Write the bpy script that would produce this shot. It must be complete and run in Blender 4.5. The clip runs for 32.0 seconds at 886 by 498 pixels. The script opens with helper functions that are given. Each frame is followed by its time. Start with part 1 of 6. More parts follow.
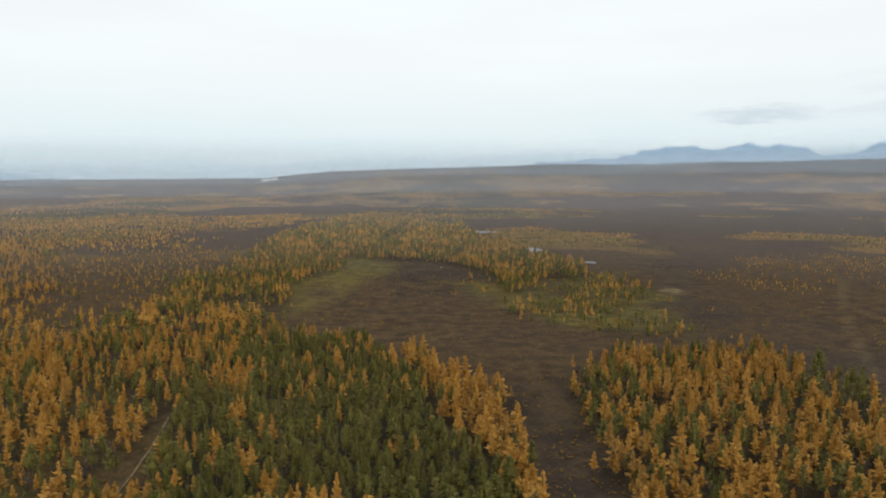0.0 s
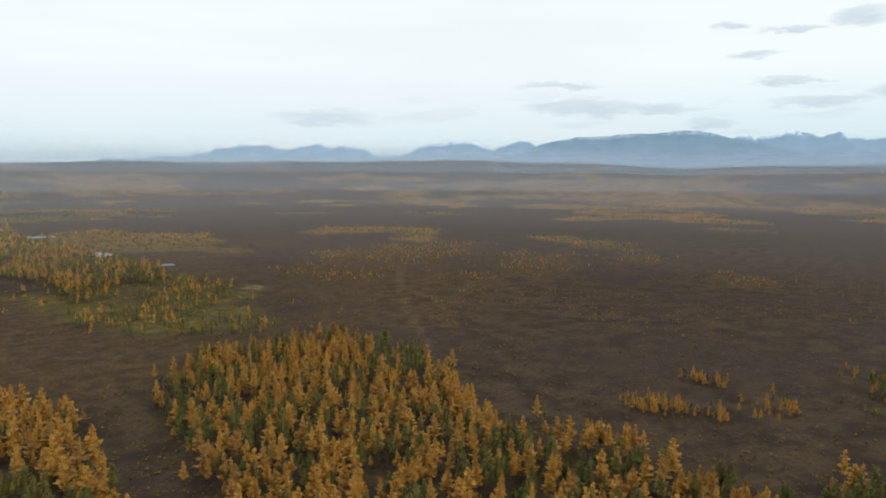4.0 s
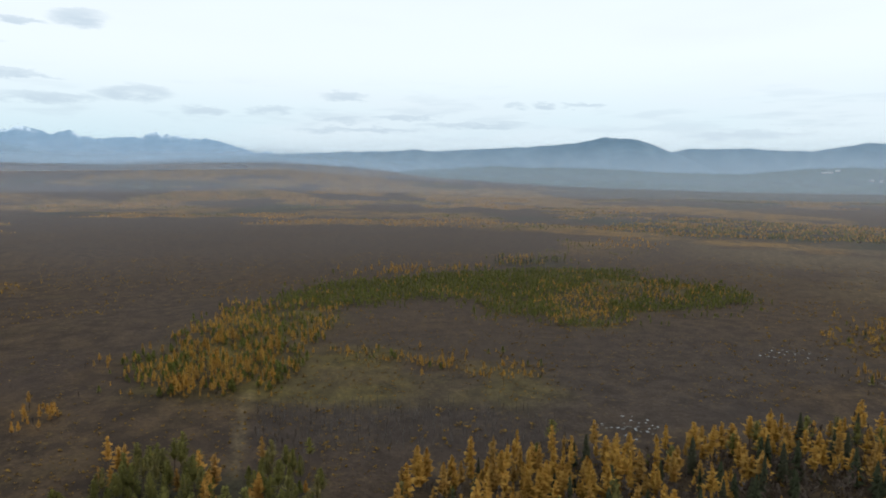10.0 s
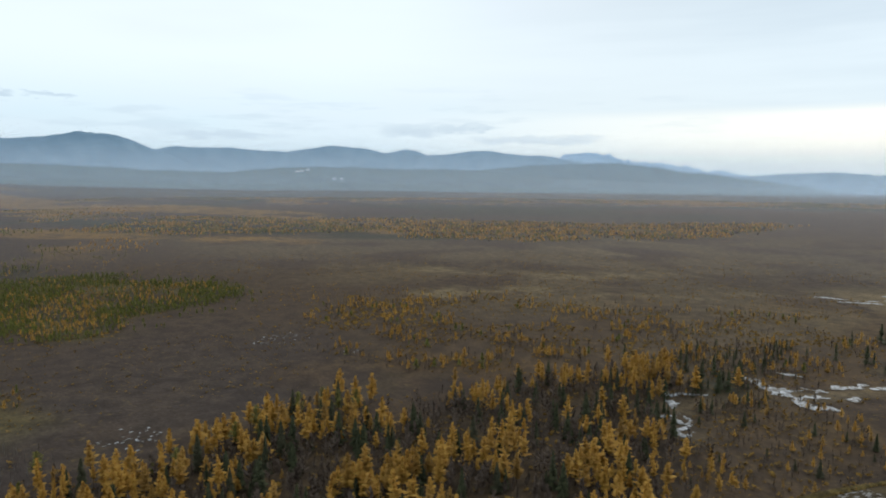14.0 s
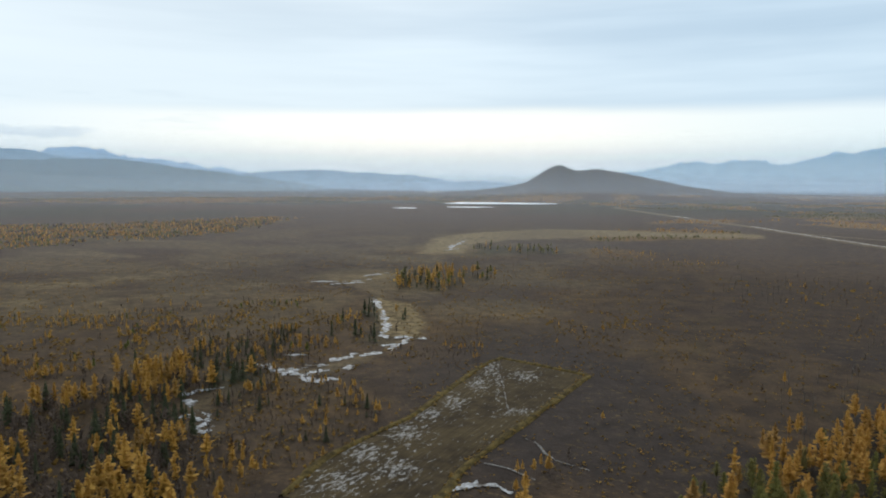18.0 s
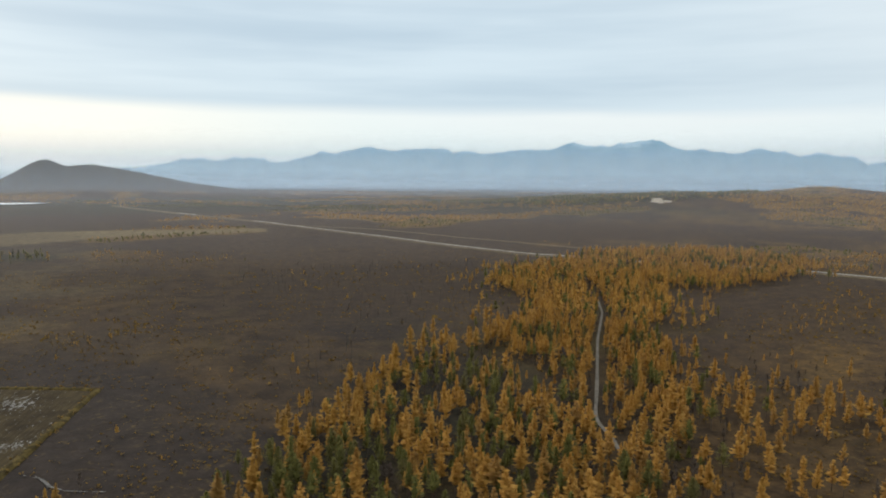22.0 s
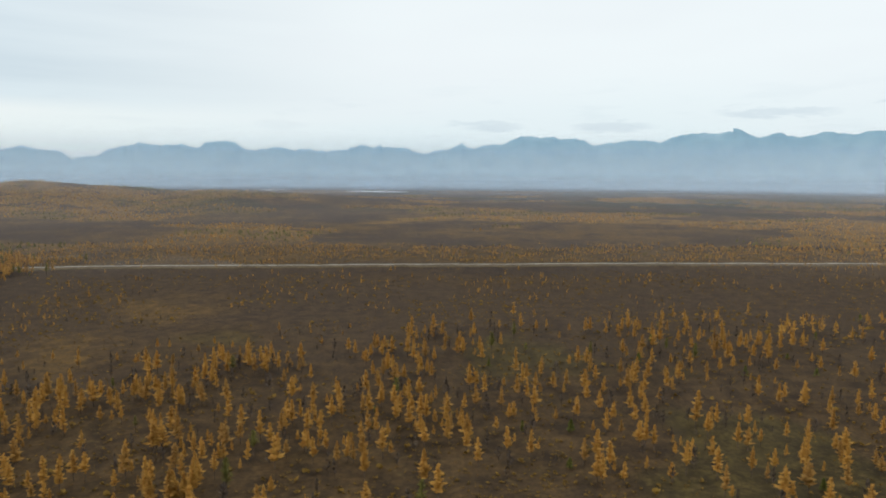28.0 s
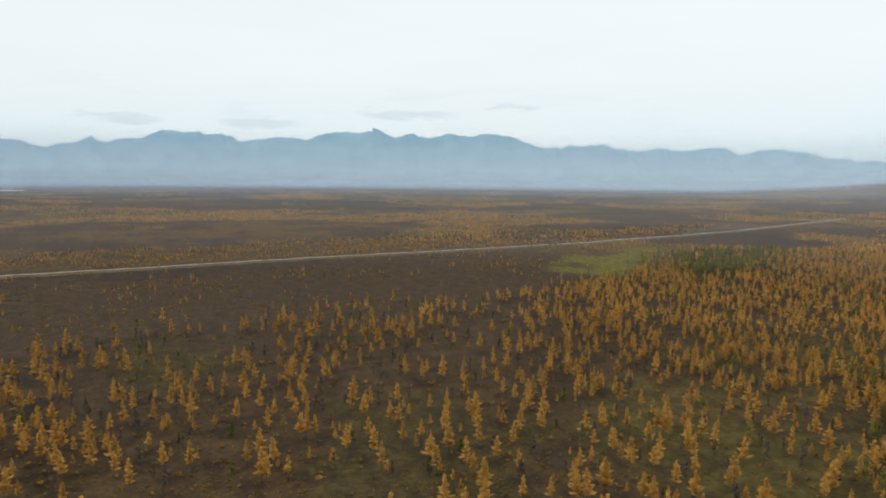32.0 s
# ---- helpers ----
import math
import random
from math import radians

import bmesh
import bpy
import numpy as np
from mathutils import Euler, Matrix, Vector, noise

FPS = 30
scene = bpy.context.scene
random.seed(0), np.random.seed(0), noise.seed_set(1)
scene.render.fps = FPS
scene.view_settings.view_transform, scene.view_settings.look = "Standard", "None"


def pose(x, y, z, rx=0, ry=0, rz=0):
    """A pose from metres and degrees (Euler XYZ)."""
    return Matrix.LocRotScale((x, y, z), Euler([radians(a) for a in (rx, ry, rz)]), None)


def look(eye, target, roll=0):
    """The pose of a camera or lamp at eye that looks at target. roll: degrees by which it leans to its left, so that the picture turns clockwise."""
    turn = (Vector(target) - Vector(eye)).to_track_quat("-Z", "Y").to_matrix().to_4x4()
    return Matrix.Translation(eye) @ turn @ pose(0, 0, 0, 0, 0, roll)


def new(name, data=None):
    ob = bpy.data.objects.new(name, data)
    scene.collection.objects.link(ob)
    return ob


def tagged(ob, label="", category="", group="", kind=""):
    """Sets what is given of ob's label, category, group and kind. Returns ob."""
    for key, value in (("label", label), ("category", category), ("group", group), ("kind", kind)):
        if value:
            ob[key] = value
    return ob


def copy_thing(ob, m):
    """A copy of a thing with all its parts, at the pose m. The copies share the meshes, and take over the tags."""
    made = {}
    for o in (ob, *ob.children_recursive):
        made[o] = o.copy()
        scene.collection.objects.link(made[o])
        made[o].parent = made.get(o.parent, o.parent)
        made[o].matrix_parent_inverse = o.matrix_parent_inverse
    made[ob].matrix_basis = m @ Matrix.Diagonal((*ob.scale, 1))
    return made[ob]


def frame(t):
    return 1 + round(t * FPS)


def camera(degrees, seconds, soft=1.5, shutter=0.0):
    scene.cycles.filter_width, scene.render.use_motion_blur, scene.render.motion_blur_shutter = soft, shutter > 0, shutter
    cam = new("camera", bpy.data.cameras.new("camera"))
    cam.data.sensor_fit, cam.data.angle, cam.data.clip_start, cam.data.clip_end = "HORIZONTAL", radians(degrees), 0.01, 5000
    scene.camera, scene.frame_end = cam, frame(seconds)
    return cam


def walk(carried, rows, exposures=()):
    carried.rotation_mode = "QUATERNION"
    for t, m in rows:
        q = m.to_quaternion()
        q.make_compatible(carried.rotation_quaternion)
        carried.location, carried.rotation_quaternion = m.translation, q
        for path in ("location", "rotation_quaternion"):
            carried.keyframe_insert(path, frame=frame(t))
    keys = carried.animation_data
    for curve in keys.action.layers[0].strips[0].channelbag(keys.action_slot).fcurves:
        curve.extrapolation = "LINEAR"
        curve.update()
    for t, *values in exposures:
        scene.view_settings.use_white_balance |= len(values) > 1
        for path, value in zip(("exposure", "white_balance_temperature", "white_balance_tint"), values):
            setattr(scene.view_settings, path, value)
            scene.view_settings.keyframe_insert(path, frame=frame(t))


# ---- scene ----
# Autumn taiga plain seen from a drone that hovers 80 m up and turns on the spot.
# x east, y north, metres; azimuths in degrees, positive towards the west.
EYE = 80.0
cam = camera(64.1, 32.0, soft=1.9)
# seconds, yaw, pitch, roll
ROWS = [
    (0.0, -0.1, -5.61, 0.03), (0.5, -3.64, -5.63, 0.1), (1.0, -7.65, -5.63, 0.18),
    (1.5, -11.85, -5.65, 0.19), (2.0, -16.04, -5.66, 0.19), (2.5, -20.29, -5.67, 0.18),
    (3.0, -24.6, -5.66, 0.22), (3.5, -28.95, -5.66, 0.24), (5.5, -46.67, -5.64, 0.29),
    (6.0, -51.29, -5.64, 0.26), (6.5, -56.03, -5.61, 0.21), (7.0, -60.75, -5.62, 0.18),
    (7.5, -65.53, -5.61, 0.14), (8.0, -70.32, -5.6, 0.14), (8.5, -75.17, -5.6, 0.15),
    (9.0, -80.04, -5.6, 0.15), (9.5, -84.97, -5.62, 0.13), (10.0, -89.88, -5.65, 0.17),
    (10.5, -94.85, -5.66, 0.19), (11.0, -99.85, -5.67, 0.19), (11.5, -104.8, -5.65, 0.17),
    (12.0, -109.78, -5.65, 0.15), (12.5, -114.79, -5.68, 0.13), (13.0, -119.76, -5.69, 0.13),
    (13.5, -124.71, -5.68, 0.14), (14.0, -129.65, -5.7, 0.19), (14.5, -134.6, -5.71, 0.2),
    (16.5, -153.99, -5.79, 0.11), (17.0, -158.71, -5.83, 0.14), (17.5, -163.5, -5.85, 0.14),
    (18.0, -168.27, -5.86, 0.18), (18.5, -173.04, -5.87, 0.21), (19.0, -177.83, -5.89, 0.25),
    (19.5, -182.6, -5.89, 0.26), (20.0, -187.39, -5.91, 0.28), (20.5, -192.26, -5.92, 0.28),
    (21.0, -197.11, -5.96, 0.32), (21.5, -201.94, -5.95, 0.4), (22.0, -206.79, -5.94, 0.41),
    (22.5, -211.66, -5.95, 0.39), (23.0, -216.62, -5.97, 0.39), (23.5, -221.62, -5.96, 0.39),
    (24.0, -226.65, -5.94, 0.41), (24.5, -231.73, -5.94, 0.43), (25.0, -236.79, -5.94, 0.45),
    (25.5, -241.86, -5.95, 0.43), (26.0, -246.81, -5.96, 0.41), (26.5, -251.65, -5.96, 0.36),
    (28.5, -269.18, -6.01, 0.43), (29.0, -273.05, -6.01, 0.44), (29.5, -276.7, -6.01, 0.48),
    (30.0, -280.21, -6.02, 0.5), (30.5, -283.56, -6.03, 0.53), (31.0, -286.78, -6.03, 0.54),
    (31.5, -289.85, -6.04, 0.55), (32.0, -292.81, -6.05, 0.53),
]
# the clip's own white balance: seconds, stops, kelvin, tint
WHITE = [(0.0, 0.0, 6750, 11), (5.0, 0.0, 6550, 10), (10.0, 0.0, 6350, 10), (14.0, 0.0, 6200, 9), (19.0, 0.0, 6150, 9), (23.0, 0.0, 6600, 10), (27.0, 0.0, 6600, 10), (32.0, 0.0, 6650, 10)]
walk(cam, [(t, pose(0, 0, EYE, 90 + pitch, 0, yaw) @ pose(0, 0, 0, 0, 0, roll)) for t, yaw, pitch, roll in ROWS], WHITE)

# ---- world and sun ----
SUN_AZ, SUN_EL = -165.0, 24.0          # azimuth to the west of north, elevation


class Nodes:
    """Short hand for node trees."""

    def __init__(self, tree):
        self.tree = tree
        tree.nodes.clear()

    def add(self, kind, props=(), **inputs):
        n = self.tree.nodes.new("ShaderNode" + kind)
        props = dict(props)
        if "attribute_name" in props:
            n.attribute_name = props["attribute_name"]
        if "operation" in props:
            n.operation = props["operation"]
        for k, v in inputs.items():
            self.put(n, k, v)
        return n

    def put(self, n, key, v):
        key = {"a": 0, "b": 1, "c": 2}.get(key, key)
        if isinstance(key, str):
            key = key.replace("_", " ")
            sock = n.inputs[key]
        else:
            sock = n.inputs[key]
        if isinstance(v, bpy.types.NodeSocket):
            self.tree.links.new(v, sock)
        else:
            sock.default_value = v

    def math(self, op, x, y=0.0, clamp=False):
        n = self.tree.nodes.new("ShaderNodeMath")
        n.operation, n.use_clamp = op, clamp
        self.put(n, 0, x), self.put(n, 1, y)
        return n.outputs[0]

    def ramp(self, v, lo, hi, out0=0.0, out1=1.0):
        n = self.tree.nodes.new("ShaderNodeMapRange")
        n.interpolation_type = "SMOOTHSTEP"
        for i, x in enumerate((v, lo, hi, out0, out1)):
            self.put(n, i, x)
        return n.outputs[0]

    def mix(self, f, x, y, blend="MIX"):
        n = self.tree.nodes.new("ShaderNodeMix")
        n.data_type, n.blend_type = "RGBA", blend
        for i, v in ((0, f), (6, x), (7, y)):
            if not isinstance(v, bpy.types.NodeSocket) and i:
                v = (*v[:3], 1.0)
            self.put(n, i, v)
        return n.outputs[2]

    def noise(self, vec, scale, detail=4.0, rough=0.55):
        n = self.tree.nodes.new("ShaderNodeTexNoise")
        self.put(n, "Vector", vec), self.put(n, "Scale", scale), self.put(n, "Detail", detail), self.put(n, "Roughness", rough)
        return n.outputs[0]

    def scaled(self, vec, xyz, shift=(0, 0, 0)):
        n = self.tree.nodes.new("ShaderNodeMapping")
        self.put(n, "Vector", vec), self.put(n, "Scale", xyz), self.put(n, "Location", shift)
        return n.outputs[0]


# single clouds: compass bearing, height, half width and half height, in degrees
CLOUDS_EAST = [(45.5, 5.37, 3.8, 0.54), (49.7, 5.39, 3.2, 0.38), (42.6, 7.19, 3.2, 0.25), (23.9, 4.7, 3.8, 0.67), (53.3, 4.15, 1.7, 0.33), (43.5, 5.69, 3.8, 0.54), (42.7, 7.23, 3.3, 0.29), (63.6, 11.02, 2.1, 0.62), (55.0, 11.08, 1.3, 0.25), (58.7, 10.52, 2.2, 0.21), (56.1, 9.02, 2.0, 0.33), (58.7, 7.09, 2.7, 0.25), (66.8, 6.21, 2.4, 0.5), (61.4, 5.58, 3.6, 0.38), (71.7, 4.99, 1.9, 0.38), (76.8, 5.19, 1.5, 0.33), (82.1, 6.34, 2.2, 0.38), (81.6, 4.68, 1.8, 0.29), (86.5, 4.82, 2.7, 0.21), (95.5, 5.66, 1.0, 0.29), (98.0, 5.73, 0.9, 0.21), (100.8, 5.73, 1.2, 0.21), (83.4, 3.87, 4.9, 0.25)]
CLOUDS_WEST = [(92.5, 4.25, 4.1, 0.25), (112.4, 3.25, 4.9, 0.33), (127.2, 3.72, 3.1, 0.54), (136.3, 3.02, 4.5, 0.29), (133.3, 3.97, 0.7, 0.33), (131.1, 3.95, 2.9, 0.42), (139.8, 3.15, 2.5, 0.29), (-91.3, 3.73, 2.7, 0.33), (-81.8, 3.84, 2.7, 0.42), (-69.7, 4.7, 4.0, 0.38), (-61.6, 5.23, 2.2, 0.21), (-92.0, 3.98, 3.0, 0.25), (-71.5, 4.65, 2.7, 0.42)]


def make_world():
    world = bpy.data.worlds.new("overcast_sky")
    scene.world = world
    world.use_nodes = True
    g = Nodes(world.node_tree)
    way = g.add("TexCoord").outputs["Generated"]
    sep = g.add("SeparateXYZ", a=way)
    x, y, z = sep.outputs
    sky = g.add("TexSky")
    sky.sky_type, sky.sun_disc = "NISHITA", False
    sky.sun_elevation, sky.sun_rotation = radians(SUN_EL), radians(-SUN_AZ)
    clear = g.mix(1.0, sky.outputs[0], (0.11, 0.11, 0.11), "MULTIPLY")
    # high thin overcast: paler with height
    veil = g.mix(g.ramp(z, 0.0, 0.17), (0.62, 0.82, 0.91), (0.955, 1.035, 1.065))
    east = g.ramp(x, 0.15, 0.75)
    broad = g.noise(g.scaled(way, (1.6, 1.6, 9.0)), 1.0, 3.0)
    veil = g.mix(g.ramp(broad, 0.38, 0.66, 0.0, 0.42), veil, (0.86, 0.91, 0.97))
    veil = g.mix(g.ramp(x, -0.2, -0.9, 0.0, 0.5), veil, (0.85, 0.925, 0.965))
    # a grey cloud deck over the southern half, with a bright gap below it
    south = g.ramp(g.math("ADD", g.math("MULTIPLY", y, -0.97), g.math("MULTIPLY", x, -0.20)), 0.30, 0.95)
    streak = g.noise(g.scaled(way, (1.2, 1.2, 13.0), (3.1, 0.4, 1.7)), 1.0, 4.0)
    deck = g.mix(g.ramp(streak, 0.33, 0.68), (0.52, 0.655, 0.765), (0.69, 0.82, 0.905))
    edge = g.math("ADD", z, g.math("MULTIPLY", g.math("SUBTRACT", streak, 0.5), 0.05))
    deck_on = g.math("MULTIPLY", south, g.math("MULTIPLY", g.ramp(edge, 0.075, 0.10), g.ramp(z, 0.40, 0.20)))
    gap_on = g.math("MULTIPLY", south, g.math("MULTIPLY", g.ramp(z, 0.0, 0.045), g.ramp(x, -0.5, 0.15, 0.3, 0.92)))
    col = g.mix(gap_on, veil, (1.0, 0.99, 0.91))
    col = g.mix(deck_on, col, deck)
    # faint streaks between the single clouds
    flat = g.noise(g.scaled(way, (8.5, 8.5, 62.0), (0.3, 2.2, 0.0)), 1.0, 3.0)
    band = g.math("MULTIPLY", g.ramp(z, 0.035, 0.065), g.ramp(z, 0.15, 0.08))
    cloud = g.math("MULTIPLY", g.math("MULTIPLY", g.ramp(flat, 0.52, 0.70), band), g.math("MAXIMUM", g.ramp(east, 0.0, 1.0, 0.05, 0.45), g.ramp(x, -0.55, -0.95, 0.0, 0.30)))
    # single flat clouds low over the mountains
    fray = g.noise(g.scaled(way, (22.0, 22.0, 95.0)), 1.0, 5.0, 0.62)
    wisp = g.noise(g.scaled(way, (9.0, 9.0, 40.0), (1.3, 0.2, 0.0)), 1.0, 4.0)
    az = g.math("ADD", g.math("MULTIPLY", g.math("ARCTAN2", x, y), 57.2958), g.math("MULTIPLY", g.math("SUBTRACT", wisp, 0.5), 5.0))
    el = g.math("ADD", g.math("MULTIPLY", z, 57.2958), g.math("MULTIPLY", g.math("SUBTRACT", fray, 0.5), 1.7))
    for at, height, half, thick in CLOUDS_EAST + CLOUDS_WEST:
        u = g.math("MULTIPLY", g.math("SUBTRACT", az, at), 1.0 / half)
        v = g.math("MULTIPLY", g.math("SUBTRACT", el, height), 1.0 / thick)
        body = g.ramp(g.math("ADD", g.math("MULTIPLY", u, u), g.math("MULTIPLY", v, v)), 1.7, 0.0)
        cloud = g.math("MAXIMUM", cloud, g.math("MULTIPLY", body, g.ramp(fray, 0.25, 0.6, 0.55, 1.0)))
    cloud = g.math("MULTIPLY", cloud, g.ramp(x, -0.2, 0.3, 0.5, 0.72))
    col = g.mix(cloud, col, (0.57, 0.685, 0.785))
    col = g.mix(0.93, clear, col)
    bg = g.add("Background", Color=col, Strength=1.0)
    g.add("OutputWorld", Surface=bg.outputs[0])


make_world()
sun = new("sun", bpy.data.lights.new("sun", "SUN"))
sun.data.energy, sun.data.angle, sun.data.color = 1.1, radians(14), (1.0, 0.93, 0.82)
a, e = radians(SUN_AZ), radians(SUN_EL)
sun.matrix_world = look((0, 0, 0), (math.sin(a) * math.cos(e), -math.cos(a) * math.cos(e), -math.sin(e)))

# ---- plan noise ----


def hashed(ix, iy, seed):
    h = (ix.astype(np.int64) * 374761393 + iy.astype(np.int64) * 668265263 + seed * 1442695041) & 0xFFFFFFFF
    h = ((h ^ (h >> 13)) * 1274126177) & 0xFFFFFFFF
    return ((h ^ (h >> 16)) & 0xFFFFFF) / float(0xFFFFFF)


def smooth(x, lo, hi):
    t = np.clip((x - lo) / (hi - lo), 0, 1)
    return t * t * (3 - 2 * t)


def patchy(x, y, size, seed=1, octaves=4):
    """Fractal value noise in 0..1 over the plan, with patches about that many metres across."""
    x, y = np.asarray(x, float), np.asarray(y, float)
    total, amp, norm = np.zeros_like(x), 1.0, 0.0
    for k in range(octaves):
        px, py = x / size + 17.3 * k, y / size - 9.1 * k
        ix, iy = np.floor(px), np.floor(py)
        fx, fy = px - ix, py - iy
        fx, fy = fx * fx * (3 - 2 * fx), fy * fy * (3 - 2 * fy)
        s = seed + 7 * k
        low = hashed(ix, iy, s) * (1 - fx) + hashed(ix + 1, iy, s) * fx
        high = hashed(ix, iy + 1, s) * (1 - fx) + hashed(ix + 1, iy + 1, s) * fx
        total += amp * (low * (1 - fy) + high * fy)
        norm += amp
        amp *= 0.5
        size *= 0.5
    return total / norm


def inside(x, y, ring):
    """Which points lie in a closed ring of the plan."""
    hit = np.zeros(np.shape(x), bool)
    for (ax, ay), (bx, by) in zip(ring, ring[1:] + ring[:1]):
        if ay != by:
            hit ^= ((ay > y) != (by > y)) & (x < (bx - ax) * (y - ay) / (by - ay) + ax)
    return hit


def off_line(x, y, line):
    """Distance to an open line of the plan."""
    best = np.full(np.shape(x), 1e9)
    for (ax, ay), (bx, by) in zip(line, line[1:]):
        dx, dy = bx - ax, by - ay
        t = np.clip(((x - ax) * dx + (y - ay) * dy) / (dx * dx + dy * dy + 1e-9), 0, 1)
        best = np.minimum(best, np.hypot(x - ax - t * dx, y - ay - t * dy))
    return best


def soft_in(x, y, ring, blur):
    """1 inside a ring, fading to 0 over blur metres outside and in."""
    out = np.zeros(np.shape(x))
    xs, ys = [p[0] for p in ring], [p[1] for p in ring]
    near = (x > min(xs) - blur) & (x < max(xs) + blur) & (y > min(ys) - blur) & (y < max(ys) + blur)
    if near.any():
        qx, qy = x[near], y[near]
        d = off_line(qx, qy, ring + ring[:1]) * np.where(inside(qx, qy, ring), 1, -1)
        out[near] = smooth(d, -blur, blur)
    return out


# ---- the lie of the land ----
# rise of the far country: azimuth and the slope, in degrees, at which it is seen from the drone
RISE_AZ = [-180, -164, -140, -112, -100, -90, -82, -77, -70, -61, -52, -44, -36, -30, -20, -7, 4, 10, 14, 24, 33, 38, 46, 180]
RISE_EL = [-1.1, -1.1, -1.0, -0.75, -0.4, 0.2, 0.9, 1.3, 1.3, 1.0, 0.9, 1.3, 1.45, 1.33, 1.27, 1.15, 0.86, 0.5, 0.1, 0.02, -0.05, -0.6, -1.1, -1.1]
# hills: centre, height, two radii, heading of the long axis
HILLS = [
    ((-1560, -1085), 58, 560, 330, 144, 1.0),     # long wooded hill with the quarry: its summit
    ((-1330, -1290), 42, 600, 300, 136, 1.0),
    ((-1750, -700), 38, 520, 340, 110, 1.0),
    ((122, -2860), 130, 185, 230, 0, 0.95),        # lone steep hill beyond the lakes
    ((-20, -2860), 119, 430, 260, 0, 0.85),
    ((40, -2860), 62, 600, 300, 0, 0.9),
    ((-330, -4250), 70, 260, 300, 0, 1.0),
]


def terrain(x, y):
    x, y = np.asarray(x, float), np.asarray(y, float)
    r, az = np.hypot(x, y), np.degrees(np.arctan2(-x, y))
    rise = EYE + 4100 * np.tan(np.radians(np.interp(az, RISE_AZ, RISE_EL)))
    rough = (patchy(x, y, 500, 5) - 0.5)
    z = np.maximum(rise, 0) * smooth(r, 1900, 4100) * (1 + 0.35 * rough * smooth(r, 1900, 3000) * smooth(r, 4300, 3600))
    for (cx, cy), h, ra, rb, turn, steep in HILLS:
        c, s = math.cos(radians(turn)), math.sin(radians(turn))
        u, v = ((x - cx) * c + (y - cy) * s) / ra, (-(x - cx) * s + (y - cy) * c) / rb
        z = np.maximum(z, h * np.exp(-(u * u + v * v) ** (0.8 * steep) * 1.3) * (1 + 0.25 * (patchy(x, y, 160, 9) - 0.5)) - 1.0)
    z = z + 1.6 * (patchy(x, y, 90, 3) - 0.5) + 0.5 * (patchy(x, y, 14, 4, 2) - 0.5)
    return z


# ---- roads, water and open ground on the plan ----
HIGHWAY = [(-60, -1900), (-165, -1501), (-255, -1217), (-305, -998), (-340, -859), (-383, -665), (-404, -604), (-470, -500), (-540, -410), (-566, -330), (-586, -237), (-612, -80), (-636, 50), (-666, 240), (-706, 492), (-745, 660), (-808, 849), (-960, 1250)]
OLD_LINE = [(-258, -1145), (-385, -972), (-443, -770), (-489, -641), (-560, -520), (-640, -400)]
TRACK_WOOD = [(-292, -356), (-269, -324), (-220, -268), (-172, -209), (-147, -179), (-141, -163), (-134, -150)]
TRACK_MOOR = [(262, 74), (236, 69), (215, 64), (193, 59), (165, 52)]
TRACK_EAST = [(325, 571), (259, 450), (210, 354), (176, 278)]
TRACK_WEST = [(-92, 232), (-87, 206), (-84, 186), (-82, 166)]
CLEARING = [(-30, -558), (43, -405), (37, -306)]
CREEK = [(155, -875), (150, -749), (144, -601), (162, -560), (149, -480), (130, -426), (109, -378), (101, -343), (93, -324), (100, -288), (108, -268), (123, -261), (130, -235), (137, -223), (123, -205), (115, -196)]
FIELD = [(37, -306), (-1, -284), (16, -234), (33, -185), (36, -153), (74, -158), (73, -182), (57, -223), (43, -293)]
REEDS = [[(101, -336), (138, -446), (124, -430), (109, -426), (88, -372), (83, -338)], [(176, -714), (201, -899), (158, -1009), (53, -1100), (-238, -1058), (-222, -983), (-61, -994), (99, -892), (135, -823), (125, -724)], [(157, 508), (169, 519), (175, 506), (165, 493)]]
VERGES = [[(-583, -448), (-679, -440), (-711, -385), (-731, -293), (-733, -170), (-622, -143), (-592, -320), (-554, -411)], [(-586, -382), (-726, -472), (-717, -320), (-770, -237), (-762, -62), (-738, 58), (-815, 259), (-897, 546), (-728, 444), (-643, -53)], [(-643, -107), (-773, -128), (-789, 22), (-831, 285), (-845, 541), (-917, 862), (-820, 771), (-742, 475), (-696, 239)]]
GOLD_BANDS = [[(1215, -742), (1060, -875), (899, -866), (788, -1015), (608, -1137), (498, -933), (612, -790), (641, -667), (807, -667), (990, -604)], [(1049, -779), (870, -830), (770, -972), (638, -1207), (603, -1285), (530, -1177), (524, -991), (617, -841), (720, -734), (781, -579)], [(3173, 125), (2951, -346), (2194, -529), (2088, -744), (1417, -810), (1154, -659), (1628, -580), (1830, -385), (2138, -250), (2401, 95)], [(1154, -659), (993, -820), (770, -993), (608, -1138), (527, -987), (686, -767), (847, -595), (951, -544)], [(-1123, -238), (-1294, -188), (-1363, -105), (-1332, 401), (-1461, 1028), (-1612, 1697), (-1411, 1487), (-1287, 906), (-1199, 361), (-1196, 83), (-1223, -94), (-1116, -200)], [(1279, 2334), (1931, 2330), (2201, 1434), (1885, 509), (1652, -81), (1449, -72), (1537, 414), (1746, 1138), (1507, 1820), (1007, 1839)], [(1207, -140), (1067, -325), (824, -471), (752, -430), (944, -287), (1097, -127)], [(-287, -214), (-315, -215), (-327, -194), (-286, -165), (-262, -172), (-258, -191)], [(-411, -232), (-457, -219), (-448, -182), (-390, -163), (-357, -180), (-362, -202)]]
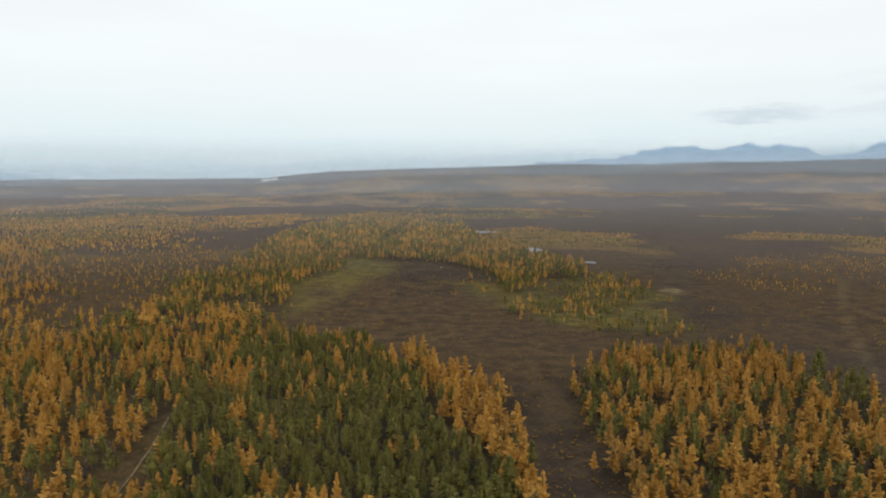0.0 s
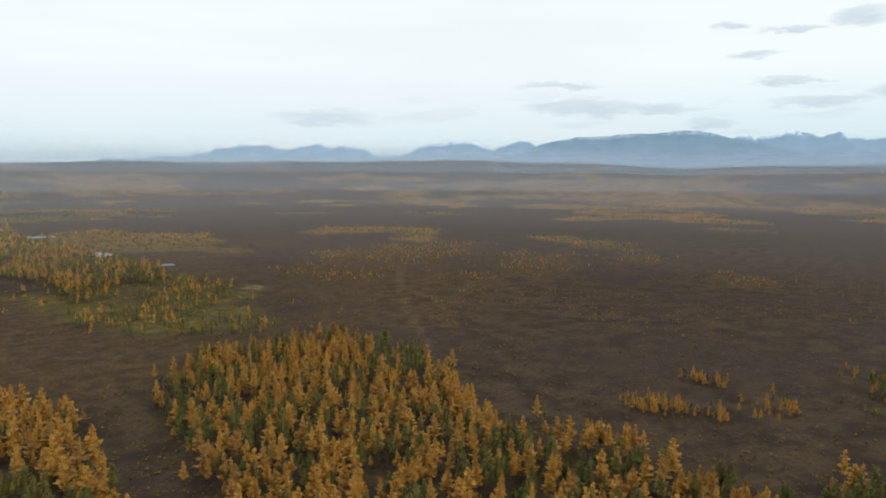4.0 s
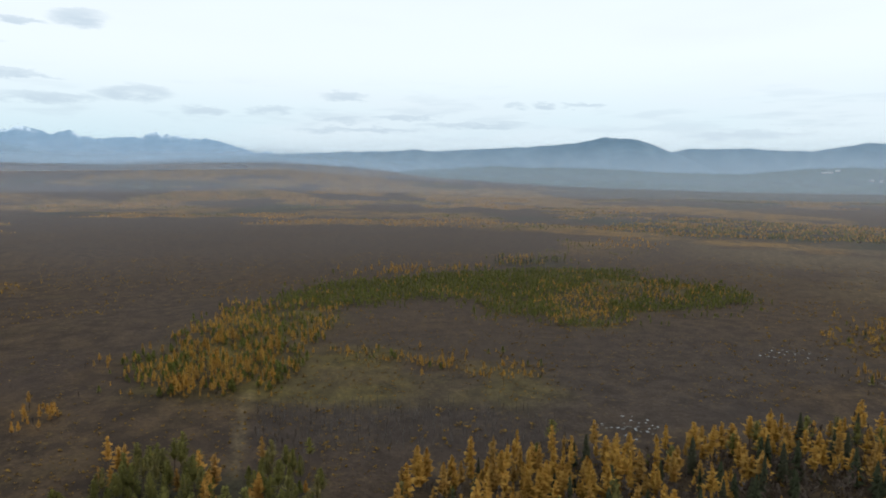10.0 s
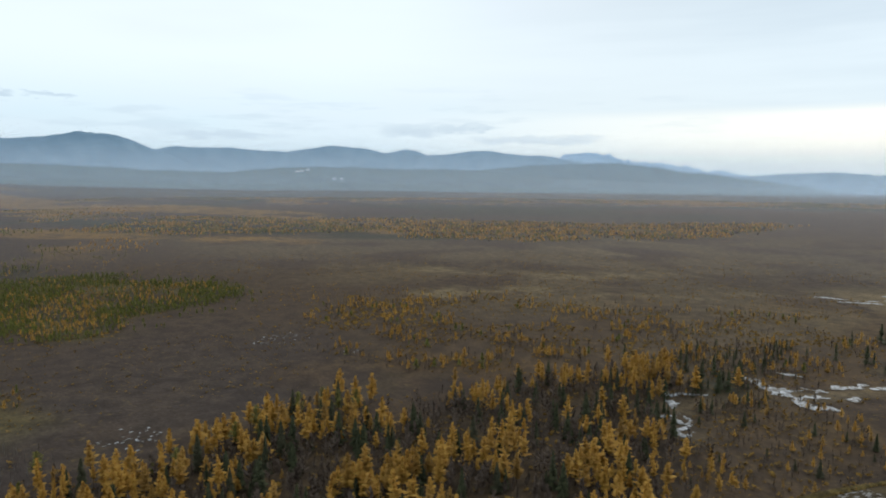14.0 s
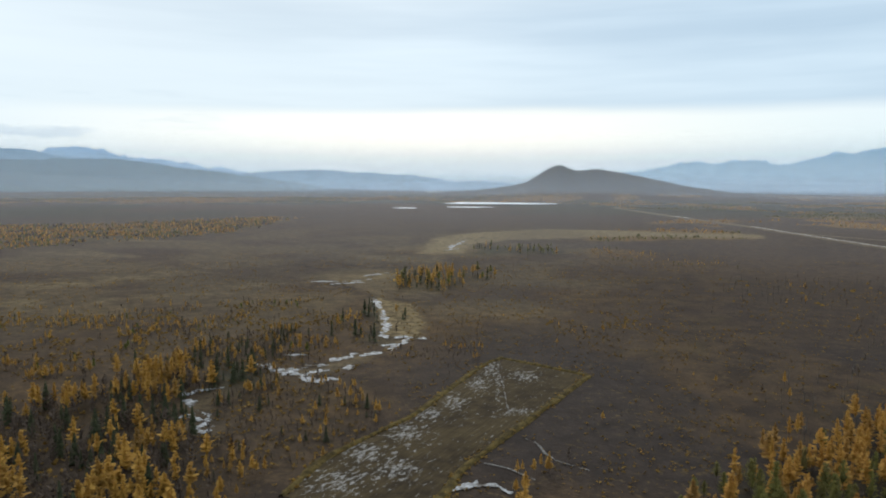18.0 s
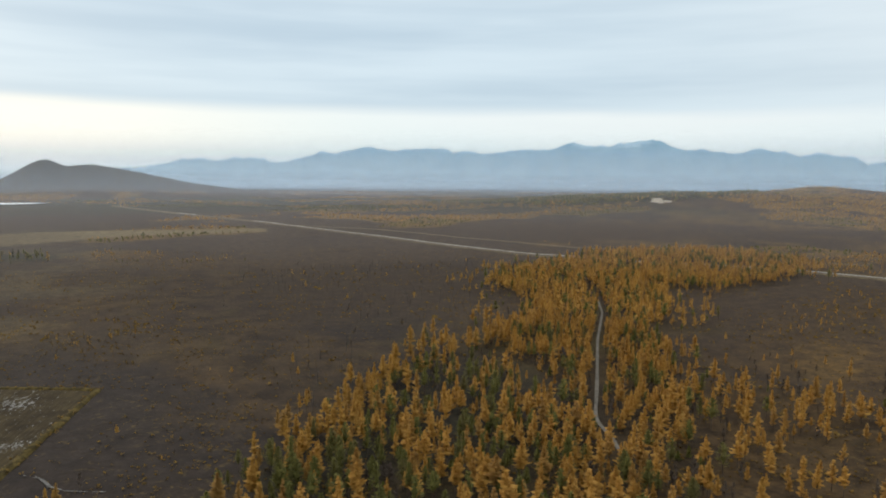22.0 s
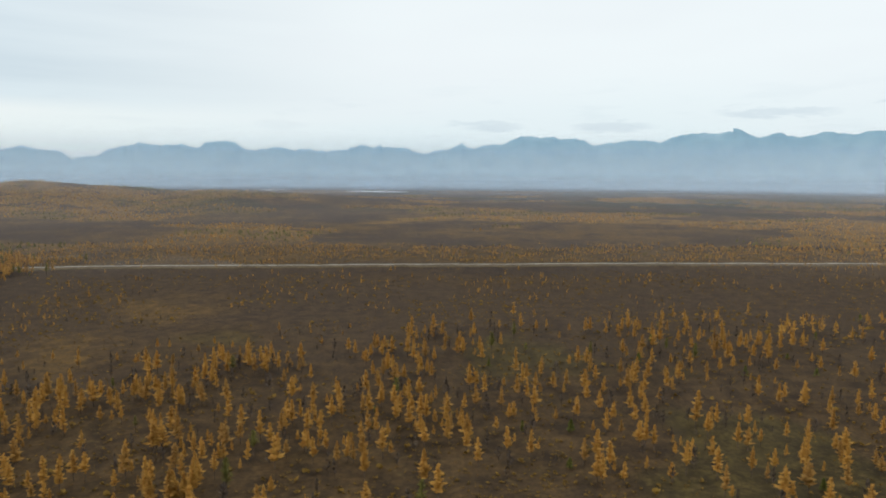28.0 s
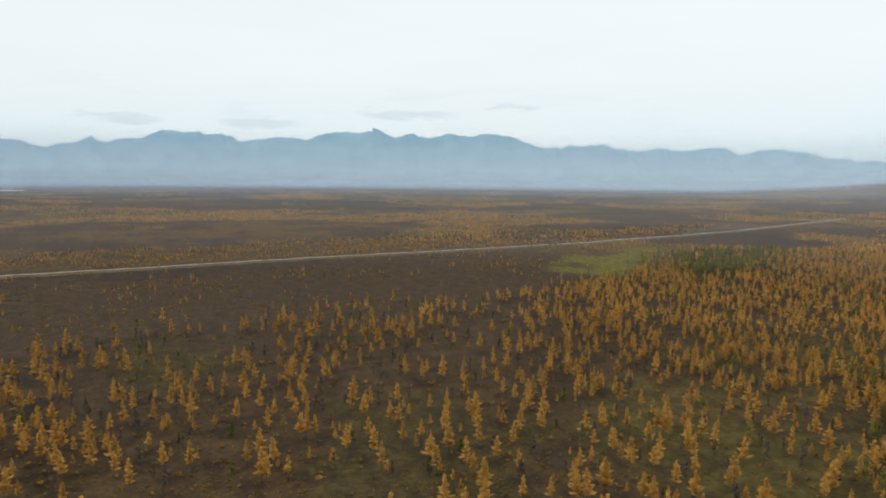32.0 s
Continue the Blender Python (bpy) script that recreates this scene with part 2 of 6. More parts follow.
GREEN_BANDS = [[(-940, -1400), (-990, -1560), (-1250, -1560), (-1420, -1420), (-1640, -1420), (-1600, -1250), (-1400, -1190), (-1257, -1215), (-1150, -1255), (-1050, -1290)], [(1679, -85), (1466, -353), (1152, -451), (931, -532), (761, -629), (705, -583), (840, -480), (1026, -402), (1274, -287), (1460, -73)], [(4317, -658), (3263, -998), (2952, -1687), (3409, -2811), (2380, -1963), (2100, -1200), (2452, -749), (3074, -468)], [(-265, 1497), (-210, 1860), (-54, 1621), (-23, 1304), (-142, 1254)]]
STREAKS = [[(377, -303), (385, -340), (358, -362), (307, -361)], [(387, -434), (357, -476)], [(295, -405), (274, -422)], [(248, -428), (231, -437)], [(386, -306), (379, -341), (348, -378)], [(388, -440), (357, -463)], [(302, -397), (261, -426)], [(256, -456), (227, -483)], [(203, -493), (158, -552)]]
WET = [(509, -340), (503, -417), (419, -444), (369, -550), (307, -579), (282, -532), (346, -449), (404, -391)]
LITTER = [(-210, 306), (-160, 297), (-98, 244), (-68, 166), (-116, 166)]
GRASS = [[(4, 548), (96, 548), (138, 617), (151, 469), (139, 410), (130, 364), (67, 378), (36, 448)], [(-124, 547), (-135, 757), (-67, 820), (-45, 616), (-72, 492), (-93, 410)], [(-506, 314), (-591, 379), (-635, 502), (-625, 533), (-457, 356), (-467, 326)], [(416, 120), (482, 104), (539, 81), (556, 39), (614, -36), (615, -106), (617, -151), (549, -161), (507, -214), (471, -203), (429, -154), (428, -105), (381, -95), (385, -67), (410, -64), (418, -32), (468, -28), (478, 18), (445, 53), (434, 80), (407, 94)], [(255, 97), (281, 126), (303, 138), (309, 122), (365, 129), (406, 127), (446, 121), (444, 81), (407, 61), (349, 64), (295, 66), (263, 66), (252, 71), (252, 84)], [(325, 49), (317, 22), (297, -3), (306, -28), (288, -41), (277, -30), (283, -8), (300, 16), (305, 41)], [(255, 114), (324, 128), (348, 101), (337, 46), (288, -41), (257, -45), (243, -23), (243, 45)], [(-125, 82), (-246, 188), (-261, 267), (-238, 404), (-93, 164)]]

# woods: ring; metres between trees; shares of larch, pine, young pine, spruce, bare birch, burnt snag, shrub; height
LARCH, PINE, YOUNG, SPRUCE, BIRCH, SNAG, SHRUB = range(7)
WOODS = [
    ([(157, 78), (173, 85), (185, 83), (186, 69), (175, 62), (148, 55), (137, 68)], 4.0, (1, 8, 1, 0, 0, 0, 0), 10.5),
    ([(144, 172), (148, 174), (157, 172), (155, 167)], 5.0, (1, 8, 0, 0, 1, 0, 0), 9.0),
    ([(149, 77), (175, 90), (187, 83), (183, 67), (183, 52), (183, 40), (172, 32), (149, 28)], 4.0, (3, 7, 1, 0, 0, 0, 0), 10.0),
    ([(-491, 413), (-567, 498), (-556, 626), (-444, 495), (-417, 423), (-444, 391)], 4.6, (2, 8, 0, 0, 0, 0, 0), 10.0),
    ([(-506, 314), (-591, 379), (-635, 502), (-625, 533), (-457, 356), (-467, 326)], 13.0, (3, 0, 0, 0, 0, 0, 5), 4.0),
    ([(121, 234), (152, 289), (163, 272), (149, 235), (142, 225)], 4.4, (2, 8, 0, 0, 0, 0, 0), 11.0),
    ([(-69, -182), (-91, -230), (-125, -254), (-146, -240), (-148, -216), (-111, -192), (-82, -168)], 4.3, (6, 4, 0, 0, 1, 0, 0), 10.0),
    ([(138, -235), (145, -259), (137, -268), (124, -249)], 4.2, (1, 0, 0, 9, 0, 0, 0), 11.0),
    ([(105, -321), (130, -414), (135, -447), (99, -323)], 6.0, (1, 0, 0, 7, 3, 0, 0), 9.0),
    ([(655, -44), (706, -64), (708, -121), (635, -114)], 6.0, (3, 3, 3, 2, 0, 0, 0), 7.0),
    ([(24, 150), (26, 172), (25, 198), (22, 221), (23, 257), (15, 266), (4, 276), (-16, 316), (-20, 306), (-5, 257), (0, 211), (11, 194), (17, 172)], 3.8, (9, 1, 0, 0, 0, 0, 0), 11.0),
    ([(22, 150), (23, 175), (16, 202), (-4, 211), (-9, 276), (-38, 334), (-68, 347), (-93, 327), (-100, 306), (-90, 244), (-80, 202), (-73, 166), (-67, 150)], 3.5, (2, 8, 0, 0, 0, 0, 0), 9.6),
    ([(-67, 150), (-80, 202), (-90, 244), (-100, 306), (-93, 327), (-81, 354), (-123, 422), (-162, 443), (-176, 410), (-179, 338), (-208, 327), (-215, 306), (-108, 150)], 4.2, (6.5, 3.5, 0, 0, 1, 0, 0), 10.0),
    ([(-176, 410), (-191, 492), (-201, 579), (-189, 615), (-213, 801), (-230, 1021), (-216, 1221), (-196, 1518), (-47, 1406), (-21, 1224), (-68, 1034), (-106, 820), (-111, 757), (-90, 616), (-104, 580), (-115, 547), (-100, 437), (-111, 428), (-137, 469)], 4.5, (4.4, 5.6, 0, 0, 0.6, 0, 0.5), 9.0),
    ([(-208, 1172), (-179, 1586), (-67, 1349), (37, 1225), (-71, 1090), (-168, 1152)], 8.0, (5, 5, 0, 0, 0, 0, 0), 11.0),
    ([(-111, 757), (-102, 894), (-44, 894), (-46, 1105), (17, 1181), (59, 937), (91, 851), (90, 758), (105, 730), (133, 643), (138, 617), (121, 580), (101, 548), (83, 580), (63, 493), (47, 493), (43, 548), (10, 657), (-46, 694), (-97, 704)], 4.5, (4.6, 5.4, 0, 0, 0.3, 0, 0.5), 9.0),
    ([(41, 519), (79, 548), (130, 580), (154, 519), (129, 410), (127, 364), (108, 351), (88, 364), (67, 378), (40, 419)], 5.2, (4, 4, 2, 0, 0.5, 0, 4), 7.0),
    ([(-866, 1388), (-694, 1493), (-313, 1497), (-256, 1222), (-464, 1031), (-412, 854), (-613, 979)], 6.5, (7, 3, 0, 0, 0, 0, 1), 5.0),
    ([(41, 145), (46, 167), (48, 190), (46, 215), (45, 246), (46, 260), (50, 264), (66, 297), (79, 309), (90, 310), (118, 311), (140, 316), (152, 289), (163, 272), (151, 234), (145, 210), (138, 184), (138, 169), (136, 152), (144, 141), (151, 131), (149, 118), (149, 106), (159, 104), (144, 94)], 3.7, (7, 3.2, 0.5, 0, 0.4, 0, 0), 9.8),
    ([(99, 115), (136, 157), (158, 145), (153, 123), (152, 99), (151, 82), (139, 66)], 3.6, (8, 2, 0.5, 0, 0, 0, 0), 10.0),
    ([(179, -30), (201, -34), (183, -43), (185, -61), (186, -74), (192, -86), (200, -110), (189, -122), (182, -137), (183, -160), (186, -189), (179, -197), (181, -226), (169, -238), (168, -262), (165, -267), (145, -227), (122, -190), (107, -178), (92, -151), (82, -130)], 3.2, (3.8, 0, 0, 1.7, 6.0, 0, 1.4), 9.6),
    ([(149, 11), (173, 11), (187, -2), (192, -10), (192, -23), (194, -49), (201, -80), (208, -88), (216, -116), (219, -140), (150, -98)], 3.9, (8, 1, 0, 1, 2, 0, 0), 10.5),
    ([(190, 172), (192, 171), (202, 160), (202, 138), (206, 141), (188, 162)], 2.4, (8, 0, 0, 0, 2, 0, 2), 5.8),
    ([(233, 177), (232, 175), (235, 162), (240, 165)], 2.4, (8, 0, 0, 0, 2, 0, 2), 5.8),
    ([(222, 145), (241, 152), (250, 141), (227, 128), (213, 130)], 4.2, (7, 0, 0, 0, 2, 0, 3), 5.6),
    ([(280, 153), (286, 154), (299, 147), (292, 142)], 4.2, (7, 0, 0, 0, 2, 0, 3), 4.8),
    ([(252, 100), (304, 113), (348, 109), (348, 90), (263, 66), (252, 80)], 3.0, (7, 0, 4, 0, 1, 0, 2), 6.6),
    ([(255, 97), (281, 126), (303, 138), (309, 122), (365, 129), (406, 127), (446, 121), (444, 81), (407, 61), (349, 64), (295, 66), (263, 66), (252, 71), (252, 84)], 3.0, (7, 0, 5, 0, 1, 0, 3), 4.8),
    ([(325, 49), (317, 22), (297, -3), (306, -28), (288, -41), (277, -30), (283, -8), (300, 16), (305, 41)], 3.1, (7, 0, 1.2, 0, 1, 0, 5), 4.2),
    ([(558, 102), (557, 84), (615, 43), (640, -38), (614, -36), (576, 40)], 5.5, (8, 0, 2, 0, 0, 0, 0), 7.0),
    ([(396, -61), (488, -79), (568, -126), (531, -161), (504, -179), (471, -159), (452, -100), (410, -100), (381, -93)], 3.2, (6, 0, 4, 0, 0, 0, 4), 4.0),
    ([(416, 120), (482, 104), (539, 81), (556, 39), (614, -36), (615, -106), (617, -151), (549, -161), (507, -214), (471, -203), (429, -154), (428, -105), (381, -95), (385, -67), (410, -64), (418, -32), (468, -28), (478, 18), (445, 53), (434, 80), (407, 94)], 2.9, (0.8, 0, 9, 0, 0, 0, 0.4), 3.8),
    ([(143, -497), (137, -536), (89, -578), (75, -546), (99, -478), (128, -471)], 6.5, (7, 1, 0, 2, 0, 0, 0), 10.0),
    ([(115, -710), (118, -800), (38, -806), (30, -742)], 8.0, (2, 5, 0, 2, 0, 0, 0), 9.0),
    ([(141, -221), (175, -287), (156, -340), (136, -297), (120, -243), (106, -206), (109, -183)], 2.7, (1.5, 0, 0, 2, 6, 0, 4.5), 5.0),
    ([(105, -181), (130, -253), (92, -246), (67, -223), (74, -165), (87, -151)], 3.4, (2.6, 0, 0, 0.6, 5, 0, 4.9), 5.0),
    ([(335, -192), (388, -265), (337, -319), (263, -313), (201, -312), (158, -338), (138, -296), (210, -250), (217, -187), (247, -168)], 3.4, (2.4, 0, 0.4, 0, 2.0, 0, 8), 5.5),
    ([(264, -160), (405, -249), (354, -304), (264, -359), (180, -425), (134, -384), (112, -330), (131, -262), (198, -288), (217, -230), (222, -189)], 3.3, (2.6, 0, 0.3, 0.2, 4, 0, 6), 4.4),
    ([(106, -254), (91, -316), (61, -397), (46, -298), (65, -237), (74, -196), (81, -166), (88, -165), (109, -212)], 3.2, (0.8, 0, 0, 0, 4, 0, 6), 3.2),
    ([(-126, -246), (-144, -272), (-163, -274), (-165, -242), (-160, -211), (-137, -200), (-126, -215)], 7.0, (5, 1, 0, 0, 2, 0, 3), 6.0),
    ([(-25, -146), (-31, -174), (-40, -189), (-65, -204), (-82, -212), (-107, -212), (-118, -191), (-123, -174), (-119, -156), (-104, -136)], 3.9, (5.6, 4.4, 0.3, 0, 0.5, 0, 0), 10.0),
    ([(-48, -175), (-71, -226), (-94, -244), (-98, -247), (-127, -266), (-163, -297), (-198, -312), (-245, -357), (-260, -442), (-299, -484), (-383, -531), (-444, -534), (-478, -540), (-418, -416), (-305, -309), (-237, -248), (-200, -199), (-160, -147), (-113, -95)], 3.8, (8.4, 1.7, 0.3, 0, 1.0, 0, 0.4), 10.0),
    ([(5, -230), (-18, -300), (-43, -297), (-60, -261), (-66, -234), (-35, -177), (-21, -146), (3, -149), (15, -179), (4, -193)], 5.5, (0.3, 0, 0, 0, 0.3, 0.1, 9), 3.0),
    ([(20, -403), (-6, -427), (-51, -352), (-33, -298), (-9, -321)], 3.4, (0.6, 0, 0, 0, 0.5, 0, 9), 3.4),
    ([(-56, -278), (-112, -320), (-100, -273), (-66, -222), (-44, -199)], 8.0, (0.8, 0, 0, 0, 1, 5, 2), 7.0),
    ([(16, -183), (4, -193), (-5, -170), (-2, -149), (11, -150)], 3.6, (9, 0, 0, 0, 1, 0, 2), 6.5),
    ([(-472, -586), (-508, -573), (-600, -543), (-619, -452), (-573, -398), (-430, -352), (-373, -372), (-365, -426)], 4.0, (8.4, 1.6, 0, 0, 0, 0, 0), 9.0),
    ([(1215, -742), (1060, -875), (899, -866), (788, -1015), (608, -1137), (498, -933), (612, -790), (641, -667), (807, -667), (990, -604)], 6.4, (6, 3, 0, 0, 2, 0, 0), 4.8),
    ([(1049, -779), (870, -830), (770, -972), (638, -1207), (603, -1285), (530, -1177), (524, -991), (617, -841), (720, -734), (781, -579)], 6.4, (6, 3, 0, 0, 2, 0, 0), 4.8),
    ([(-940, -1400), (-990, -1560), (-1250, -1560), (-1420, -1420), (-1640, -1420), (-1600, -1250), (-1400, -1190), (-1257, -1215), (-1150, -1255), (-1050, -1290)], 8.0, (1, 9, 0, 0, 0, 0, 0), 8.0),
    ([(1149, -249), (1466, -497), (1147, -751), (881, -577), (1007, -341)], 5.6, (5, 4.4, 0, 0, 1, 0, 1), 4.4),
    ([(921, -680), (958, -923), (608, -1138), (489, -917), (621, -674), (746, -560)], 5.8, (6, 3.4, 0, 0, 1, 0, 1), 4.2),
    ([(-583, -448), (-679, -440), (-711, -385), (-731, -293), (-733, -170), (-622, -143), (-592, -320), (-554, -411)], 3.6, (4.5, 0.4, 0, 0, 3, 0, 5), 4.0),
    ([(-586, -382), (-726, -472), (-717, -320), (-770, -237), (-762, -62), (-738, 58), (-815, 259), (-897, 546), (-728, 444), (-643, -53)], 3.6, (4.5, 0.4, 0, 0, 3, 0, 5), 4.0),
    ([(-643, -107), (-773, -128), (-789, 22), (-831, 285), (-845, 541), (-917, 862), (-820, 771), (-742, 475), (-696, 239)], 3.6, (4.5, 0.4, 0, 0, 3, 0, 5), 4.0),
    ([(-426, 274), (-484, 378), (-538, 622), (-519, 867), (-161, 277), (-192, 198), (-276, 194)], 4.8, (9, 1, 0, 0, 1.6, 0, 2), 8.5),
    ([(-113, -95), (-160, -147), (-200, -199), (-231, -189), (-261, -140), (-277, -107), (-290, -79), (-320, -31), (-184, -8)], 5.2, (9, 0.4, 0, 0, 3, 0, 4.9), 9.0),
    ([(-144, -104), (-258, -171), (-285, -94), (-296, -48), (-339, -28), (-380, 0), (-341, 28), (-385, 93), (-381, 163), (-401, 247), (-150, 105)], 6.8, (9, 0.3, 0.3, 0, 3.4, 0, 5.5), 9.0),
    ([(-330, -57), (-355, -16), (-379, 66), (-393, 172), (-399, 214), (-405, 261), (-412, 313), (-470, 672), (-479, 802), (-93, 164), (-171, -31)], 5.7, (9, 0.5, 0.3, 0, 3.4, 0, 5.5), 9.0),
    ([(-215, 306), (-208, 327), (-179, 338), (-176, 410), (-199, 547), (-201, 657), (-470, 1221), (-810, 1298), (-893, 1297)], 6.8, (6, 1, 0, 0, 1.5, 0, 4.9), 5.4),
    ([(4, 548), (96, 548), (138, 617), (151, 469), (139, 410), (130, 364), (67, 378), (36, 448)], 11.0, (4, 1, 1, 0, 0, 0, 5), 6.0),
    ([(212, 574), (289, 664), (384, 720), (532, 739), (457, 624), (308, 534), (265, 478), (209, 502)], 6.0, (4, 0, 0, 0, 1, 0, 6), 4.5),
    ([(333, 484), (369, 488), (320, 409), (276, 401)], 6.0, (4, 0, 0, 0, 1, 0, 6), 4.5),
    ([(416, 532), (491, 610), (528, 564), (475, 508)], 6.5, (4, 0, 0, 0, 1, 0, 6), 4.5),
    ([(385, 494), (492, 601), (528, 560), (462, 467), (363, 416)], 6.0, (4, 0, 0, 0, 1, 0, 6), 4.5),
    ([(506, 472), (597, 557), (603, 502), (542, 445)], 6.0, (4, 0, 0, 0, 1, 0, 6), 5.0),
    ([(463, 338), (534, 383), (540, 326), (499, 295)], 6.0, (4, 0, 0, 0, 1, 0, 6), 4.5),
    ([(216, 353), (243, 389), (248, 368), (212, 312)], 5.5, (4, 0, 0, 0, 1, 0, 6), 5.0),
    ([(-481, -345), (-517, -230), (-576, -60), (-329, -32), (-269, -144), (-237, -214)], 8.4, (3.4, 0, 0, 0, 2.5, 0, 8), 5.0),
    ([(-502, -328), (-546, -89), (-611, 374), (-409, 252), (-354, 29), (-295, -72), (-273, -180)], 8.4, (3.4, 0, 0, 0, 2.5, 0, 8), 5.0),
    ([(-556, -93), (-561, 55), (-609, 326), (-449, 288), (-394, 69), (-340, -59)], 8.4, (3.4, 0, 0, 0, 2.5, 0, 8), 5.0),
    ([(-108, -584), (-346, -601), (-257, -410), (-146, -329), (-73, -393)], 9.0, (0.3, 0, 0, 0, 2, 6, 2), 6.0),
    ([(205, 57), (242, 67), (243, -23), (211, -37), (202, -2)], 2.8, (0, 0, 0, 0, 1, 8, 1), 4.4),
    ([(-42, -225), (-58, -286), (-96, -291), (-70, -221)], 6.5, (1, 0, 0, 0, 1, 7, 2), 8.0),
]


def far_wood(x, y):
    """How wooded the far plain is, 0..1."""
    r = np.hypot(x, y)
    n = 0.40 * patchy(x, y, 430, 21, 3) + 0.60 * patchy(x, y, 170, 22, 4)
    az = np.degrees(np.arctan2(-x, y))
    lift = 0.07 * np.exp(-((x + 1650) ** 2 + (y + 1260) ** 2) / 700.0 ** 2) + 0.05 * smooth(r, 900, 2600) + 0.01 * smooth(-x, 600, 800) - 0.05 * smooth(np.abs(az + 60), 45, 10) * smooth(r, 1400, 700)
    open_east = smooth(np.abs(az + 72), 32, 18) * smooth(r, 1500, 950)
    open_south = smooth(np.abs(az + 145), 50, 32) * smooth(r, 2600, 1900)
    return smooth(n + lift, 0.50, 0.575) * smooth(r, 560, 800) * smooth(np.hypot((x - 40) / 1.9, y + 2860), 200, 420) * (1 - 0.85 * open_east) * (1 - 0.8 * open_south)


# ---- materials ----


def material(name, build, rough=0.9, bump=None, gloss=0.06, thin=0.0):
    m = bpy.data.materials.new(name)
    m.use_nodes = True
    g = Nodes(m.node_tree)
    bsdf = g.add("BsdfPrincipled", Roughness=rough)
    g.put(bsdf, "Specular IOR Level", gloss)
    pos = g.add("NewGeometry").outputs["Position"]
    colour = build(g, pos, bsdf)
    g.put(bsdf, "Base Color", colour)
    if bump:
        b = g.add("Bump", Strength=bump[0], Distance=bump[1], Height=g.noise(pos, bump[2], 5.0))
        g.put(bsdf, "Normal", b.outputs[0])
    surface = bsdf.outputs[0]
    if thin:                            # light comes through needles and twigs
        surface = g.add("MixShader", a=thin, b=surface, c=g.add("BsdfTranslucent", Color=colour).outputs[0]).outputs[0]
    g.add("OutputMaterial", Surface=surface)
    return m


def leafy(name, low, mid, high, dull, rough=0.75, late=None):
    """Foliage: light and dark sprays in one crown, whole trees brighter or duller than others."""
    def build(g, pos, bsdf):
        if late:        # stands to the south are yellower than the others
            x, y, z = g.add("SeparateXYZ", a=pos).outputs
            south = g.math("SUBTRACT", g.math("MULTIPLY", x, 0.9), g.math("MULTIPLY", y, 0.8))
            near = g.ramp(g.add("VectorMath", {"operation": "LENGTH"}, a=pos).outputs["Value"], 900, 500)
            stand = g.ramp(g.math("ADD", g.math("MULTIPLY", south, near), g.math("MULTIPLY", g.noise(pos, 0.03, 2.0), 60)), 80, 220)
            return shades(g, pos, *(g.mix(stand, p, q) for p, q in zip((low, mid, high, dull), late)))
        return shades(g, pos, low, mid, high, dull)

    def shades(g, pos, low, mid, high, dull):
        isle = g.add("NewGeometry").outputs["Random Per Island"]
        own = g.add("Attribute", {"attribute_name": "tone"}).outputs["Fac"]
        alone = g.math("MULTIPLY", g.math("LESS_THAN", own, 0.001), g.add("ObjectInfo").outputs["Random"])
        tone = g.math("ADD", own, alone)
        c = g.mix(g.ramp(isle, 0.0, 1.0), low, high)
        c = g.mix(g.ramp(tone, 0.25, 0.8, 0.0, 0.6), c, mid)
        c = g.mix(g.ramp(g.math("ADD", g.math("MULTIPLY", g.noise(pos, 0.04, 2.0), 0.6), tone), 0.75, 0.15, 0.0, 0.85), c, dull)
        return g.mix(g.ramp(g.noise(pos, 2.2, 3.0), 0.3, 0.75, 0.0, 0.4), c, low)
    return material(name, build, rough, thin=0.22)


def plain(name, one, two, size, rough=0.85, bump=None, gloss=0.15):
    return material(name, lambda g, pos, b: g.mix(g.ramp(g.noise(pos, 1.0 / size, 5.0), 0.32, 0.68), one, two), rough, bump, gloss)


